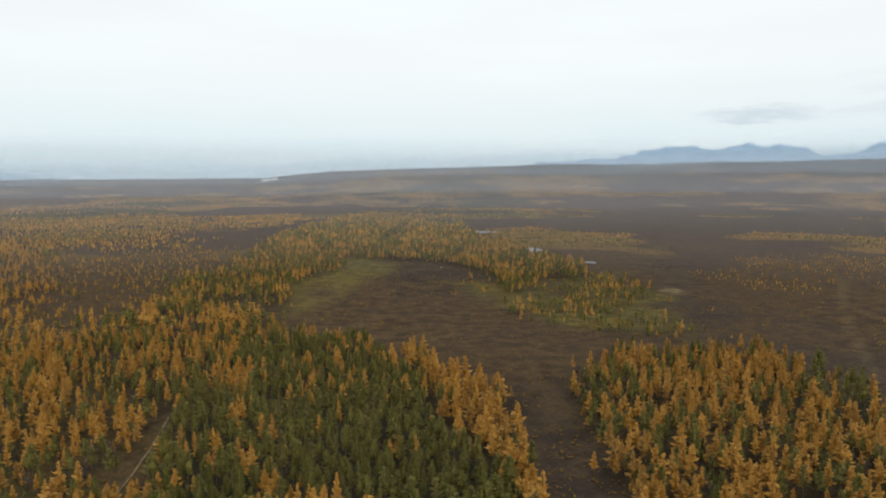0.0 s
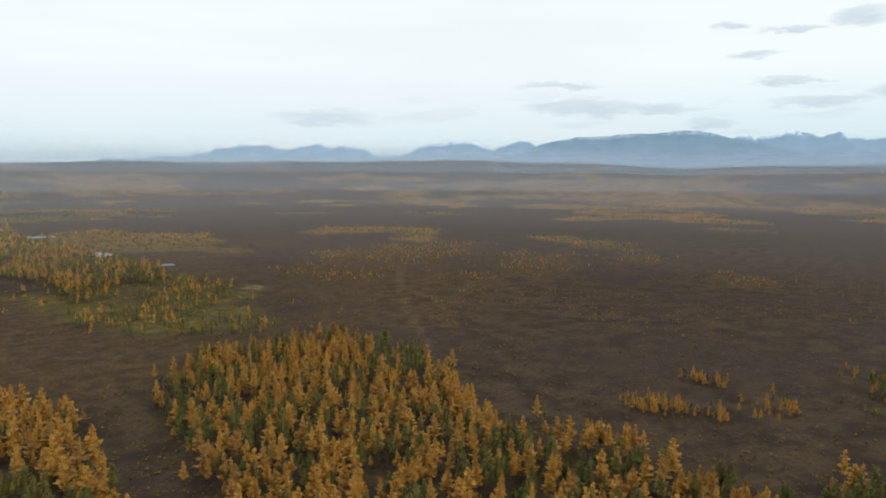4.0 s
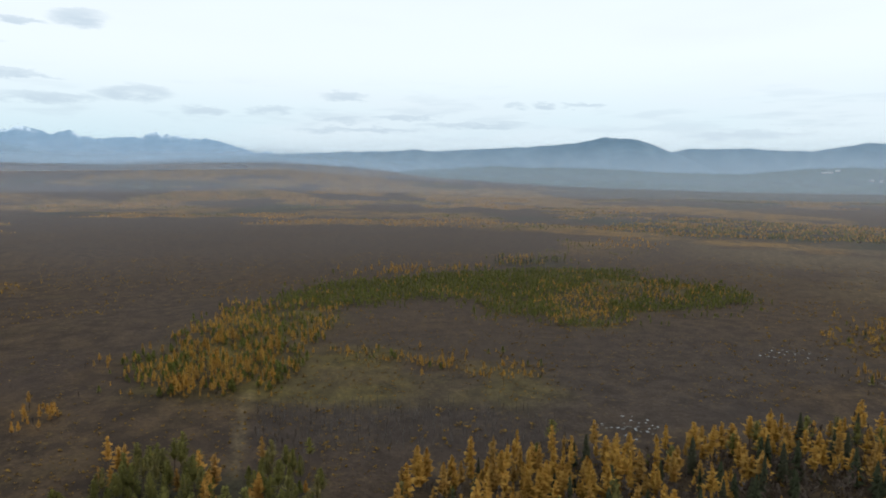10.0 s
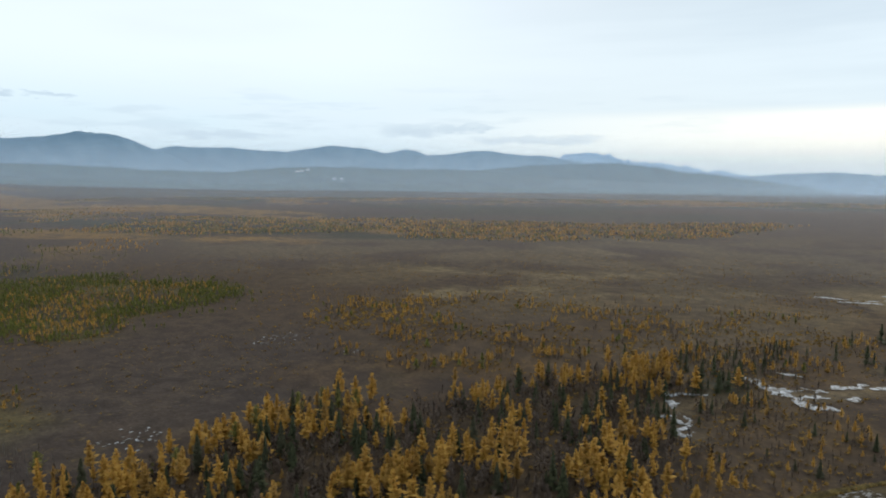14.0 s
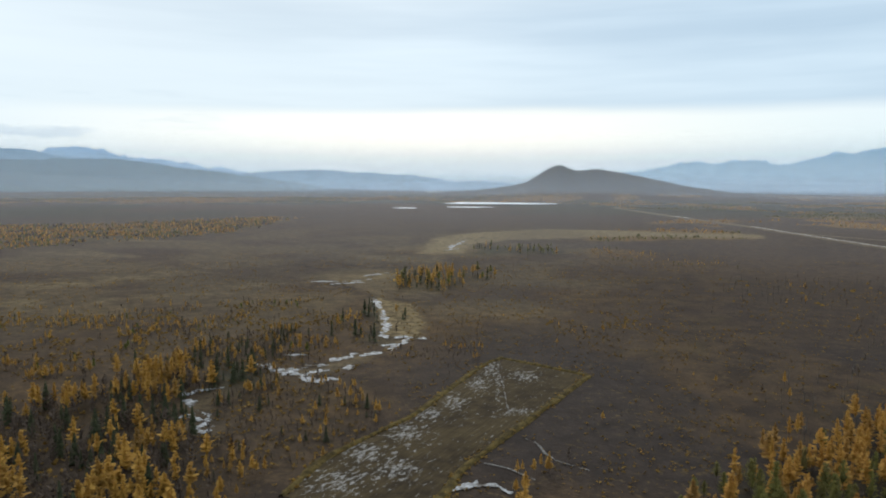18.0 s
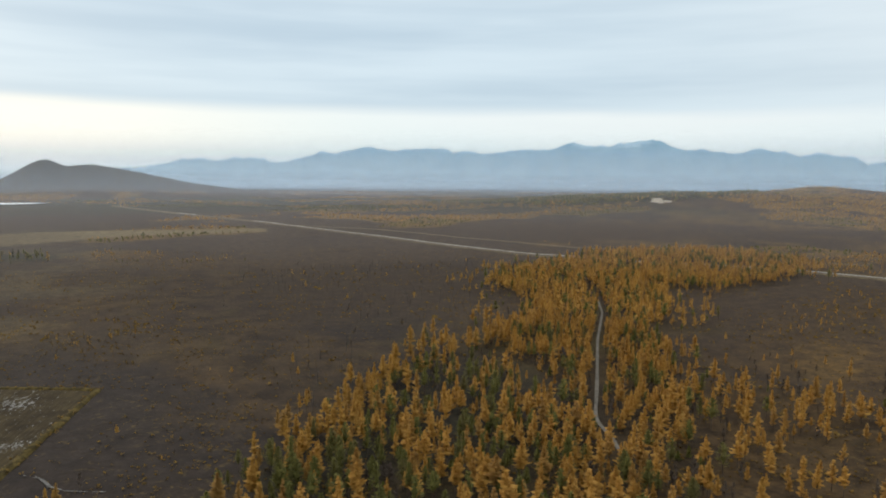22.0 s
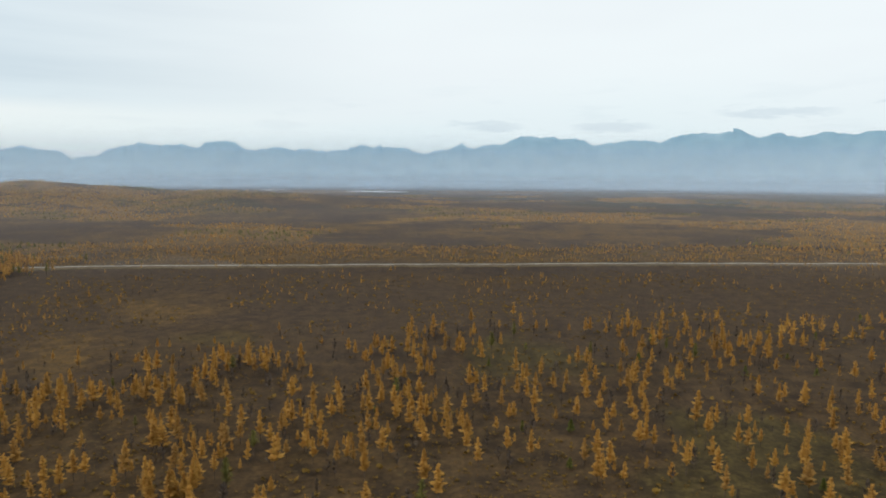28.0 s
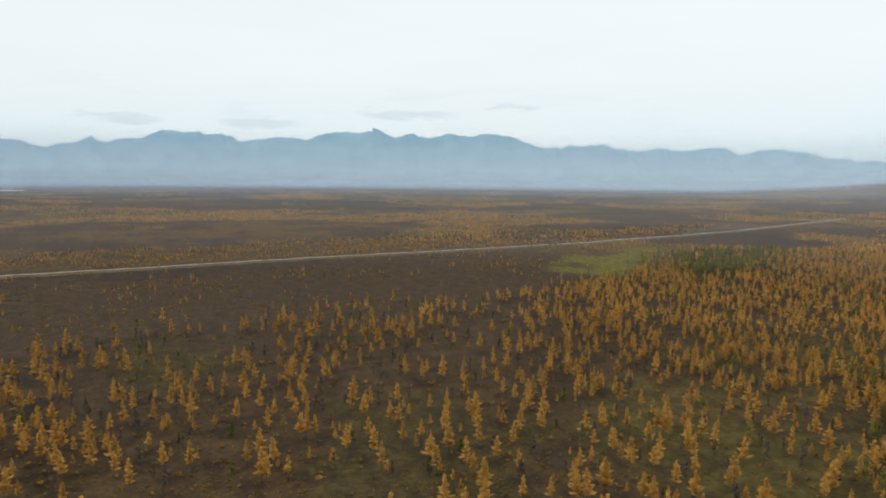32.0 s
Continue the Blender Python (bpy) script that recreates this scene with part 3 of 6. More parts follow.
def ground_colour(g, pos, bsdf):
    def mask(n):
        return g.add("Attribute", {"attribute_name": n}).outputs["Fac"]
    fine, mid, wide = g.noise(pos, 0.55, 6.0, 0.65), g.noise(pos, 0.06, 5.0), g.noise(pos, 0.008, 4.0)
    c = g.mix(g.ramp(mid, 0.36, 0.64), (0.033, 0.023, 0.017), (0.088, 0.058, 0.034))
    c = g.mix(g.ramp(wide, 0.40, 0.66, 0.0, 0.75), c, (0.053, 0.038, 0.032))
    c = g.mix(g.ramp(g.noise(pos, 0.025, 5.0), 0.55, 0.72, 0.0, 0.55), c, (0.085, 0.062, 0.027))
    for name, low, high in (("larch_floor", (0.072, 0.044, 0.020), (0.180, 0.102, 0.033)), ("heath", (0.053, 0.038, 0.029), (0.099, 0.066, 0.042)), ("gold", (0.17, 0.100, 0.032), (0.32, 0.180, 0.045)), ("grass", (0.060, 0.050, 0.017), (0.125, 0.100, 0.026)), ("reed", (0.16, 0.122, 0.064), (0.29, 0.22, 0.115)), ("burn", (0.028, 0.023, 0.022), (0.05, 0.038, 0.032)), ("canopy", (0.026, 0.032, 0.020), (0.055, 0.056, 0.031)), ("ash", (0.041, 0.034, 0.031), (0.071, 0.058, 0.053)), ("moss", (0.13, 0.125, 0.026), (0.23, 0.205, 0.042)), ("meadow", (0.115, 0.094, 0.026), (0.215, 0.168, 0.042))):
        lay = g.mix(g.ramp(g.noise(pos, 0.12, 5.0), 0.3, 0.7), low, high)
        m = g.math("MULTIPLY", mask(name), g.ramp(mid, 0.15, 0.5, 0.45, 1.0))
        if name in ("gold", "meadow"):
            m = g.math("MULTIPLY", m, g.ramp(g.noise(pos, 0.022, 7.0, 0.72), 0.37, 0.53))
        c = g.mix(m, c, lay)
    tuft = g.math("MULTIPLY", g.ramp(g.noise(pos, 0.32, 4.0, 0.7), 0.54, 0.66), g.ramp(g.noise(pos, 0.045, 3.0), 0.38, 0.62))
    c = g.mix(g.math("MULTIPLY", tuft, 0.75), c, (0.135, 0.092, 0.038))
    mat = g.math("MULTIPLY", g.ramp(g.noise(pos, 0.18, 6.0, 0.75), 0.50, 0.60), g.ramp(wide, 0.35, 0.6, 0.12, 0.4))
    c = g.mix(mat, c, (0.024, 0.018, 0.015))
    return g.mix(g.ramp(fine, 0.34, 0.66, 0.52, 0.04), c, (0.025, 0.019, 0.014))


M_GROUND = material("moor_ground", ground_colour, 0.95, (0.6, 0.5, 0.9))
M_LARCH = leafy("larch_needles", (0.33, 0.165, 0.036), (0.51, 0.280, 0.062), (0.60, 0.345, 0.085), (0.27, 0.160, 0.060), late=((0.30, 0.155, 0.030), (0.45, 0.262, 0.052), (0.53, 0.330, 0.076), (0.20, 0.125, 0.046)))
M_PINE = leafy("pine_needles", (0.084, 0.082, 0.026), (0.155, 0.142, 0.040), (0.23, 0.208, 0.058), (0.165, 0.128, 0.054))
M_YOUNG = leafy("young_pine_needles", (0.072, 0.086, 0.023), (0.135, 0.146, 0.036), (0.215, 0.205, 0.048), (0.155, 0.138, 0.040))
M_SPRUCE = leafy("spruce_needles", (0.034, 0.040, 0.022), (0.054, 0.060, 0.031), (0.080, 0.085, 0.042), (0.062, 0.056, 0.036))
M_TWIGS = leafy("bare_twigs", (0.062, 0.046, 0.037), (0.10, 0.076, 0.060), (0.155, 0.122, 0.094), (0.075, 0.058, 0.048))
M_SHRUB = leafy("shrub_leaves", (0.11, 0.066, 0.022), (0.20, 0.120, 0.028), (0.32, 0.195, 0.042), (0.075, 0.053, 0.026))
M_BARK = plain("bark", (0.075, 0.055, 0.042), (0.15, 0.11, 0.08), 0.6)
M_CHAR = plain("charred_wood", (0.035, 0.030, 0.028), (0.16, 0.145, 0.13), 1.2)
M_GRAVEL = plain("pale_gravel", (0.32, 0.295, 0.265), (0.50, 0.465, 0.42), 12.0)
M_TRACK = plain("sandy_track", (0.135, 0.116, 0.092), (0.215, 0.187, 0.15), 1.6)
M_REED = plain("dry_reeds", (0.085, 0.062, 0.033), (0.20, 0.148, 0.076), 5.0, 0.95, (0.6, 0.3, 2.0), 0.05)
M_DARK_GROUND = plain("dark_ground", (0.018, 0.014, 0.011), (0.045, 0.034, 0.025), 2.0)
M_SANDY = plain("yellow_sand_track", (0.12, 0.084, 0.045), (0.20, 0.148, 0.082), 2.0)
M_RUT = plain("trodden_moor", (0.065, 0.048, 0.028), (0.15, 0.11, 0.055), 3.0)
M_WATER = plain("still_water", (0.10, 0.11, 0.12), (0.22, 0.24, 0.26), 6.0, 0.05, None, 0.5)
# near-white colour stands in for bright sky reflected in the far lakes
M_LAKE_WHITE = plain("lake_ice", (0.62, 0.65, 0.68), (0.82, 0.84, 0.86), 30.0, 0.5)
M_PUDDLE = plain("puddle_ice", (0.07, 0.062, 0.054), (0.25, 0.238, 0.225), 0.9, 0.85, None, 0.05)


def ice_colour(g, pos, bsdf):
    # the ice's pale tone also stands in for sky reflected along the creek
    c = g.mix(g.ramp(g.noise(pos, 0.5, 5.0), 0.32, 0.68), (0.14, 0.143, 0.147), (0.37, 0.38, 0.39))
    mud = g.math("MULTIPLY", g.ramp(g.noise(pos, 0.30, 5.0, 0.65), 0.50, 0.57), 0.85)
    return g.mix(mud, c, (0.055, 0.042, 0.03))


M_ICE = material("thin_ice", ice_colour, 0.6, None, 0.1)
def field_colour(g, pos, bsdf):
    turned = g.add("Mapping", Vector=pos, Rotation=(0, 0, radians(18)))
    lie = g.scaled(turned.outputs[0], (0.75, 0.30, 0.3))
    c = g.mix(g.ramp(g.noise(pos, 0.2, 5.0), 0.32, 0.68), (0.030, 0.022, 0.013), (0.066, 0.048, 0.024))
    c = g.mix(g.ramp(g.noise(pos, 0.035, 3.0), 0.42, 0.62, 0.0, 0.55), c, (0.085, 0.062, 0.029))
    rows = g.noise(g.scaled(turned.outputs[0], (1.6, 0.05, 0.3)), 1.0, 3.0)
    c = g.mix(g.ramp(rows, 0.42, 0.62, 0.0, 0.6), c, (0.030, 0.022, 0.013))
    wet = g.add("Attribute", {"attribute_name": "wet"}).outputs["Fac"]
    lace = g.math("ADD", g.noise(lie, 1.0, 6.0, 0.72), g.math("MULTIPLY", wet, 0.13))
    ice = g.math("MULTIPLY", g.ramp(lace, 0.605, 0.655), g.ramp(g.noise(pos, 0.8, 4.0), 0.3, 0.6, 0.45, 1.0))
    return g.mix(ice, c, (0.24, 0.228, 0.215))


M_FIELD = material("fallow_field", field_colour, 0.95, (0.5, 0.3, 0.6))
M_BERM = plain("dry_grass_berm", (0.040, 0.030, 0.013), (0.125, 0.090, 0.030), 2.2, 0.95, (0.8, 0.6, 1.4), 0.05)
M_PLASTER = plain("white_plaster", (0.62, 0.61, 0.58), (0.78, 0.77, 0.74), 4.0)
M_ROOF = plain("pale_sheet_roof", (0.40, 0.42, 0.44), (0.55, 0.57, 0.58), 5.0)
M_SAND = plain("quarry_sand", (0.24, 0.195, 0.135), (0.52, 0.45, 0.35), 9.0)


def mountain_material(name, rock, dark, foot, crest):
    """Far rock with its distance haze put into base colour and glow: bluer and deeper towards the crest, a little snow
    on the highest tops.
    """
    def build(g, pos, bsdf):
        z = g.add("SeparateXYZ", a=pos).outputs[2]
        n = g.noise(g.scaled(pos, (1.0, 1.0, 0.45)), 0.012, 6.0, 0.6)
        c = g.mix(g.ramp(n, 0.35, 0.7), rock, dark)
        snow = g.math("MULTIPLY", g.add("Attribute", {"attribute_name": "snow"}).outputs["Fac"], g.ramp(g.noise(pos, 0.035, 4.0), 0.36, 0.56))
        # blue of distance set as a glow, blended from foot to crest colour
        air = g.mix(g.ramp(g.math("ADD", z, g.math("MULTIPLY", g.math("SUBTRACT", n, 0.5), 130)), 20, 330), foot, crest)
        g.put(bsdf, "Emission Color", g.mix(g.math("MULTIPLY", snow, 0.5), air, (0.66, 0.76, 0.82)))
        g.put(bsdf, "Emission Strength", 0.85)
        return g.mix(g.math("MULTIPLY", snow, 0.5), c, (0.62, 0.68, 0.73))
    return material(name, build, 1.0)


# last two colours: haze glow at foot and crest, one set per layer
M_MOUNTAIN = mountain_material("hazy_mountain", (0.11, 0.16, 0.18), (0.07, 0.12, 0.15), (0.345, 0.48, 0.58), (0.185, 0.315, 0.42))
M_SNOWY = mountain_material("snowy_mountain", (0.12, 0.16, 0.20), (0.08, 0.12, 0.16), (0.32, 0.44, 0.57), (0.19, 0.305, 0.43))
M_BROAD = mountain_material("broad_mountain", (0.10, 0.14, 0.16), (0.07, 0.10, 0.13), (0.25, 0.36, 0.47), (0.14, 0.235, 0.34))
M_RIDGE = mountain_material("rounded_ridge", (0.09, 0.12, 0.14), (0.055, 0.08, 0.10), (0.20, 0.295, 0.38), (0.085, 0.155, 0.225))
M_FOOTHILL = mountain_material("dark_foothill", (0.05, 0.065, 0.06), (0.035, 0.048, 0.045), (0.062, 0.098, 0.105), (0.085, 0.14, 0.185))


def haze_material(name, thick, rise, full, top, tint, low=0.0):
    """See-through veil standing in for haze: opacity grows from the ground to rise metres and fades again between full
    and top; low: extra opacity close to the ground.
    """
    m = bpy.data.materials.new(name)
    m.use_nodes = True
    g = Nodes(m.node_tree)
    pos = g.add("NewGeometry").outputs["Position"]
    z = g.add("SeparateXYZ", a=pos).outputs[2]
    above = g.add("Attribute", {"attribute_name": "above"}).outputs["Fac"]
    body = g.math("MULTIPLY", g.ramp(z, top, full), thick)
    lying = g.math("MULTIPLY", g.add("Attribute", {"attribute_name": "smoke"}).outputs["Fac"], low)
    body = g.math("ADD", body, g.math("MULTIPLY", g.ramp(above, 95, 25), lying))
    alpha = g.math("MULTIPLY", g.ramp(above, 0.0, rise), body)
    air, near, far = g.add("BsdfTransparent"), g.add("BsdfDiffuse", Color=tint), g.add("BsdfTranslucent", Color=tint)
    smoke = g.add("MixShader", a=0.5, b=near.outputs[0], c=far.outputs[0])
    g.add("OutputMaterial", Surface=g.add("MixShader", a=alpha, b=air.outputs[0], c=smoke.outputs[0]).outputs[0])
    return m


# ---- mesh helpers ----


def mesh_of(name, co, faces, mats, slots=None, smooth_on=False):
    """A mesh from arrays of corners and triangles or quads."""
    co, faces = np.asarray(co, np.float32), np.asarray(faces, np.int32)
    me = bpy.data.meshes.new(name)
    n, k = faces.shape
    me.vertices.add(len(co)), me.loops.add(n * k), me.polygons.add(n)
    me.vertices.foreach_set("co", co.ravel())
    me.loops.foreach_set("vertex_index", faces.ravel())
    me.polygons.foreach_set("loop_start", np.arange(0, n * k, k, dtype=np.int32))
    for m in mats:
        me.materials.append(m)
    if slots is not None:
        me.polygons.foreach_set("material_index", np.asarray(slots, np.int32))
    me.polygons.foreach_set("use_smooth", np.full(n, smooth_on))
    me.update(calc_edges=True)
    return me


def part(name, me, parent, label=""):
    ob = new(name, me)
    ob.parent = parent
    return tagged(ob, label)


def ribbon(line, half, lift, rows=2, wave=0.0, crown=0.0, seed=3, step=6.0):
    """A strip along a line of the plan that follows the ground: corners and quads."""
    pts = []
    for (ax, ay), (bx, by) in zip(line, line[1:]):
        n = max(1, int(math.hypot(bx - ax, by - ay) / step))
        pts += [(ax + (bx - ax) * i / n, ay + (by - ay) * i / n) for i in range(n)]
    pts = np.array(pts + [line[-1]], float)
    for _ in range(4):
        pts[1:-1] = 0.25 * pts[:-2] + 0.5 * pts[1:-1] + 0.25 * pts[2:]
    d = np.gradient(pts, axis=0)
    d /= np.linalg.norm(d, axis=1)[:, None] + 1e-9
    side = np.stack([-d[:, 1], d[:, 0]], 1)
    u = np.linspace(-1, 1, rows + 1)
    wob = 1 + wave * (patchy(pts[:, 0], pts[:, 1], 12, seed) - 0.5) * 2
    xy = pts[:, None, :] + side[:, None, :] * (u[None, :, None] * half * wob[:, None, None])
    z = terrain(pts[:, 0], pts[:, 1])[:, None] + lift + crown * (1 - u[None, :] ** 2)
    z = np.broadcast_to(z, xy.shape[:2]).copy()
    co = np.concatenate([xy, z[..., None]], 2).reshape(-1, 3)
    k, n = rows + 1, len(pts)
    i, j = np.meshgrid(np.arange(n - 1), np.arange(rows), indexing="ij")
    a0 = (i * k + j).ravel()
    return co, np.stack([a0, a0 + k, a0 + k + 1, a0 + 1], 1)


def blob(cx, cy, ra, rb, turn, lift, seed, ragged=0.5, n=36, flat=False):
    """An uneven patch on the ground: corners and triangles."""
    t = np.linspace(0, 2 * np.pi, n, endpoint=False)
    rad = np.maximum(0.25, 1 + ragged * (patchy(np.cos(t) * 2 + seed * 5, np.sin(t) * 2, 1.3, seed, 3) - 0.5) * 2)
    c, s = math.cos(radians(turn)), math.sin(radians(turn))
    co = [(cx, cy)]
    for f in (0.55, 1.0):
        u, v = np.cos(t) * ra * rad * f, np.sin(t) * rb * rad * f
        co += list(zip(cx + u * c - v * s, cy + u * s + v * c))
    co = np.array(co)
    z = terrain(co[:, 0], co[:, 1])
    z = np.full(len(co), z.max()) if flat else z
    i = np.arange(n)
    j = (i + 1) % n
    tri = np.concatenate([np.stack([0 * i, 1 + i, 1 + j], 1), np.stack([1 + i, 1 + n + i, 1 + n + j], 1), np.stack([1 + i, 1 + n + j, 1 + j], 1)])
    return np.column_stack([co, z + lift]), tri


# ---- ground ----


def build_ground():
    rings = np.concatenate([[12, 40, 80, 110], np.geomspace(130, 4960, 190)])
    n = 640
    t = np.linspace(0, 2 * np.pi, n, endpoint=False)
    x = np.concatenate([[0], (rings[:, None] * np.cos(t)).ravel()])
    y = np.concatenate([[0], (rings[:, None] * np.sin(t)).ravel()])
    i, j = np.meshgrid(np.arange(len(rings) - 1), np.arange(n), indexing="ij")
    j2 = (j + 1) % n
    quads = np.stack([1 + i * n + j, 1 + (i + 1) * n + j, 1 + (i + 1) * n + j2, 1 + i * n + j2], -1).reshape(-1, 4)
    k = np.arange(n)
    tris = np.concatenate([quads[:, [0, 1, 2]], quads[:, [0, 2, 3]], np.stack([0 * k, 1 + k, 1 + (k + 1) % n], 1)])
    me = mesh_of("ground", np.column_stack([x, y, terrain(x, y)]), tris, [M_GROUND], smooth_on=True)
    far = far_wood(x, y)
    cover = {"larch_floor": 0.75 * far, "gold": 0.9 * smooth(far * (0.6 + 0.8 * patchy(x, y, 60, 23, 3)), 0.35, 0.85) * smooth(np.hypot(x, y), 650, 1000), "heath": 0.55 * smooth(np.hypot(x, y), 650, 1500) * smooth(patchy(x, y, 330, 24), 0.30, 0.62), "grass": np.zeros_like(x), "reed": np.zeros_like(x), "burn": np.zeros_like(x), "canopy": np.zeros_like(x), "ash": np.zeros_like(x), "meadow": np.zeros_like(x), "moss": np.zeros_like(x)}
    az = np.degrees(np.arctan2(-x, y))
    bend = 0.05 * np.hypot(x, y)
    wx, wy = x + bend * (patchy(x, y, 40, 53) - 0.5), y + bend * (patchy(x, y, 40, 54) - 0.5)
    for ring, gap, mix, h in WOODS:
        total = float(sum(mix))
        m = soft_in(wx, wy, ring, min(gap * 1.5, 12))
        cover["larch_floor"] = np.maximum(cover["larch_floor"], m * 0.62 * (mix[LARCH] + mix[SHRUB]) / total * (0.3 if h < 3.6 else 1.0 if gap < 8.5 else 0.5))
        cover["canopy"] = np.maximum(cover["canopy"], m * (mix[PINE] + mix[SPRUCE] + 0.5 * mix[YOUNG]) / total)
        # darker ground: burnt round the snags, also under birches and spruces
        cover["burn"] = np.maximum(cover["burn"], m * (0.6 * mix[SNAG] + 0.4 * mix[BIRCH] + 0.3 * mix[SPRUCE]) / total)
    for ring in GRASS:
        cover["grass"] = np.maximum(cover["grass"], 0.75 * soft_in(wx, wy, ring, 20) * smooth(patchy(x, y, 28, 32), 0.30, 0.65))
    cover["grass"] = np.maximum(cover["grass"], 0.55 * smooth(patchy(x, y, 70, 31), 0.58, 0.70) * smooth(np.hypot(x, y), 420, 300) * (x < -120))
    cover["moss"] = 0.95 * soft_in(wx, wy, GRASS[2], 10) * smooth(patchy(x, y, 30, 47), 0.2, 0.5)
    for ring, full in ((GRASS[1], 0.75), (GRASS[0], 0.75), (GRASS[3], 0.4), (GRASS[4], 0.6), (GRASS[6], 0.3), (GRASS[7], 0.35)):
        cover["meadow"] = np.maximum(cover["meadow"], full * soft_in(wx, wy, ring, 9) * smooth(patchy(x, y, 30, 47), 0.25, 0.55))
    cover["reed"] = 0.6 * soft_in(wx, wy, WET, 14) * smooth(patchy(x * 0.4, y, 22, 48), 0.42, 0.62)
    for ring in REEDS:
        cover["reed"] = np.maximum(cover["reed"], soft_in(x, y, ring, 6))
    cover["reed"] = np.maximum(cover["reed"], 0.5 * smooth(off_line(x, y, CREEK), 9, 2) * smooth(patchy(x, y, 26, 33), 0.35, 0.6))
    cover["reed"] = np.maximum(cover["reed"], 0.10 * smooth(off_line(x, y, CLEARING), 12, 4))
    for line, full in ((TRACK_MOOR, 0.5), (TRACK_EAST, 0.3), (TRACK_WEST, 0.24)):
        cover["reed"] = np.maximum(cover["reed"], full * smooth(off_line(x, y, line), 2.6, 0.8) * (0.55 + 0.45 * patchy(x, y, 9, 34)))
    for line in STREAKS:
        cover["reed"] = np.maximum(cover["reed"], 0.8 * smooth(off_line(wx, wy, line), 20, 4) * smooth(patchy(x, y, 18, 99, 3), 0.36, 0.58))
    for ring in VERGES:
        cover["gold"] = np.maximum(cover["gold"], 0.5 * soft_in(wx, wy, ring, 10) * (0.4 + 0.6 * patchy(x, y, 30, 36)))
    r = np.hypot(x, y)
    wet = smooth(patchy(x * 0.35 + y * 0.1, y, 60, 35), 0.60, 0.70) * smooth(np.abs(y + 0.35 * x + 520), 150, 60) * (x > 100) * (x < 620)
    cover["reed"] = np.maximum(cover["reed"], 0.55 * wet)
    dark_far = smooth(patchy(x, y, 420, 37), 0.53, 0.60) * smooth(r, 1200, 1800)
    cover["canopy"] = np.maximum(cover["canopy"], 0.9 * dark_far)
    cover["canopy"] = np.maximum(cover["canopy"], 0.85 * smooth(r, 2300, 3000) * smooth(az, -92, -108) * smooth(patchy(x, y, 300, 45), 0.2, 0.5))
    cover["heath"] = np.maximum(cover["heath"], 0.8 * smooth(r, 2000, 2800) * smooth(patchy(x, y, 200, 46), 0.25, 0.6))
    cover["gold"] *= smooth(r, 4200, 2800)
    north = smooth(y, 200, 330) * smooth(az, -48, -26) * smooth(r, 1300, 800) * smooth(patchy(x, y, 75, 55), 0.30, 0.6)
    cover["larch_floor"] = np.maximum(cover["larch_floor"], 0.42 * north)
    # darker ground between the field and the larch wood
    cover["burn"] = np.maximum(cover["burn"], 0.95 * smooth(-y, 140, 200) * smooth(np.abs(x + 50), 150, 80) * smooth(-y, 420, 330) * smooth(patchy(x, y, 60, 56), 0.25, 0.5))
    cover["larch_floor"] = np.maximum(cover["larch_floor"], 0.95 * soft_in(wx, wy, LITTER, 8))
    lone = smooth(np.hypot((x - 40) / 1.9, y + 2860), 420, 180)
    for name in ("gold", "larch_floor", "heath"):
        cover[name] *= 1 - 0.75 * lone
    cover["canopy"] = np.maximum(cover["canopy"], 0.9 * lone)
    south = smooth(np.abs(az), 95, 125) * smooth(r, 560, 900) * smooth(-x - 0.3 * y, 700, 300)
    cover["gold"] *= 1 - 0.45 * south
    cover["larch_floor"] *= 1 - 0.35 * south
    east = smooth(0.7 * x - y, 0, 140) * smooth(x, -60, 40) * smooth(r, 150, 260)
    # grey-mauve tint over the eastern ground, partly in place of haze there
    cover["ash"] = (0.62 + 0.38 * smooth(-y, 120, 420) * smooth(x, 420, 250)) * (1 - 0.65 * smooth(x, 230, 120) * smooth(-y, 160, 220)) * east * smooth(patchy(x, y, 90, 38), 0.22, 0.55) * smooth(r, 2400, 1400)
    # reed, larch-floor and heath colour lightens the south-east, partly in place of haze
    cover["reed"] = np.maximum(cover["reed"], 0.32 * east * smooth(-y, 200, 360) * smooth(r, 1300, 800) * smooth(patchy(x, y, 60, 57), 0.3, 0.6))
    cover["ash"] *= (1 - 0.55 * smooth(x, 240, 400)) * (1 - 0.6 * smooth(-y, 140, 240) * smooth(x, 80, 160))
    cover["larch_floor"] = np.maximum(cover["larch_floor"], 0.4 * east * smooth(-y, 120, 220) * smooth(r, 650, 450) * smooth(patchy(x, y, 45, 58), 0.25, 0.55))
    cover["heath"] = np.maximum(cover["heath"], 0.8 * east * smooth(x, 200, 400) * smooth(r, 1800, 1100))
    for k, ring in enumerate(GOLD_BANDS):
        cover["gold"] = np.maximum(cover["gold"], (0.55 if k < 2 else 1.0 if k < 7 else 0.4) * soft_in(wx, wy, ring, 0.02 * np.abs(ring[0][1]) + 12) * smooth(patchy(x, y, 90, 43), 0.2, 0.48))
    for ring in GREEN_BANDS:
        cover["canopy"] = np.maximum(cover["canopy"], 0.95 * soft_in(wx, wy, ring, 0.02 * np.abs(ring[0][1]) + 12) * smooth(patchy(x, y, 80, 44), 0.28, 0.5))
    west = smooth(-x, 150, 420) * smooth(patchy(x, y, 110, 39), 0.22, 0.55)
    cover["heath"] = np.maximum(cover["heath"], 0.75 * west)
    cover["heath"] = np.maximum(cover["heath"], 0.9 * smooth(-x, 60, 170) * smooth(-y, 230, 320) * smooth(patchy(x, y, 120, 49), 0.25, 0.5))
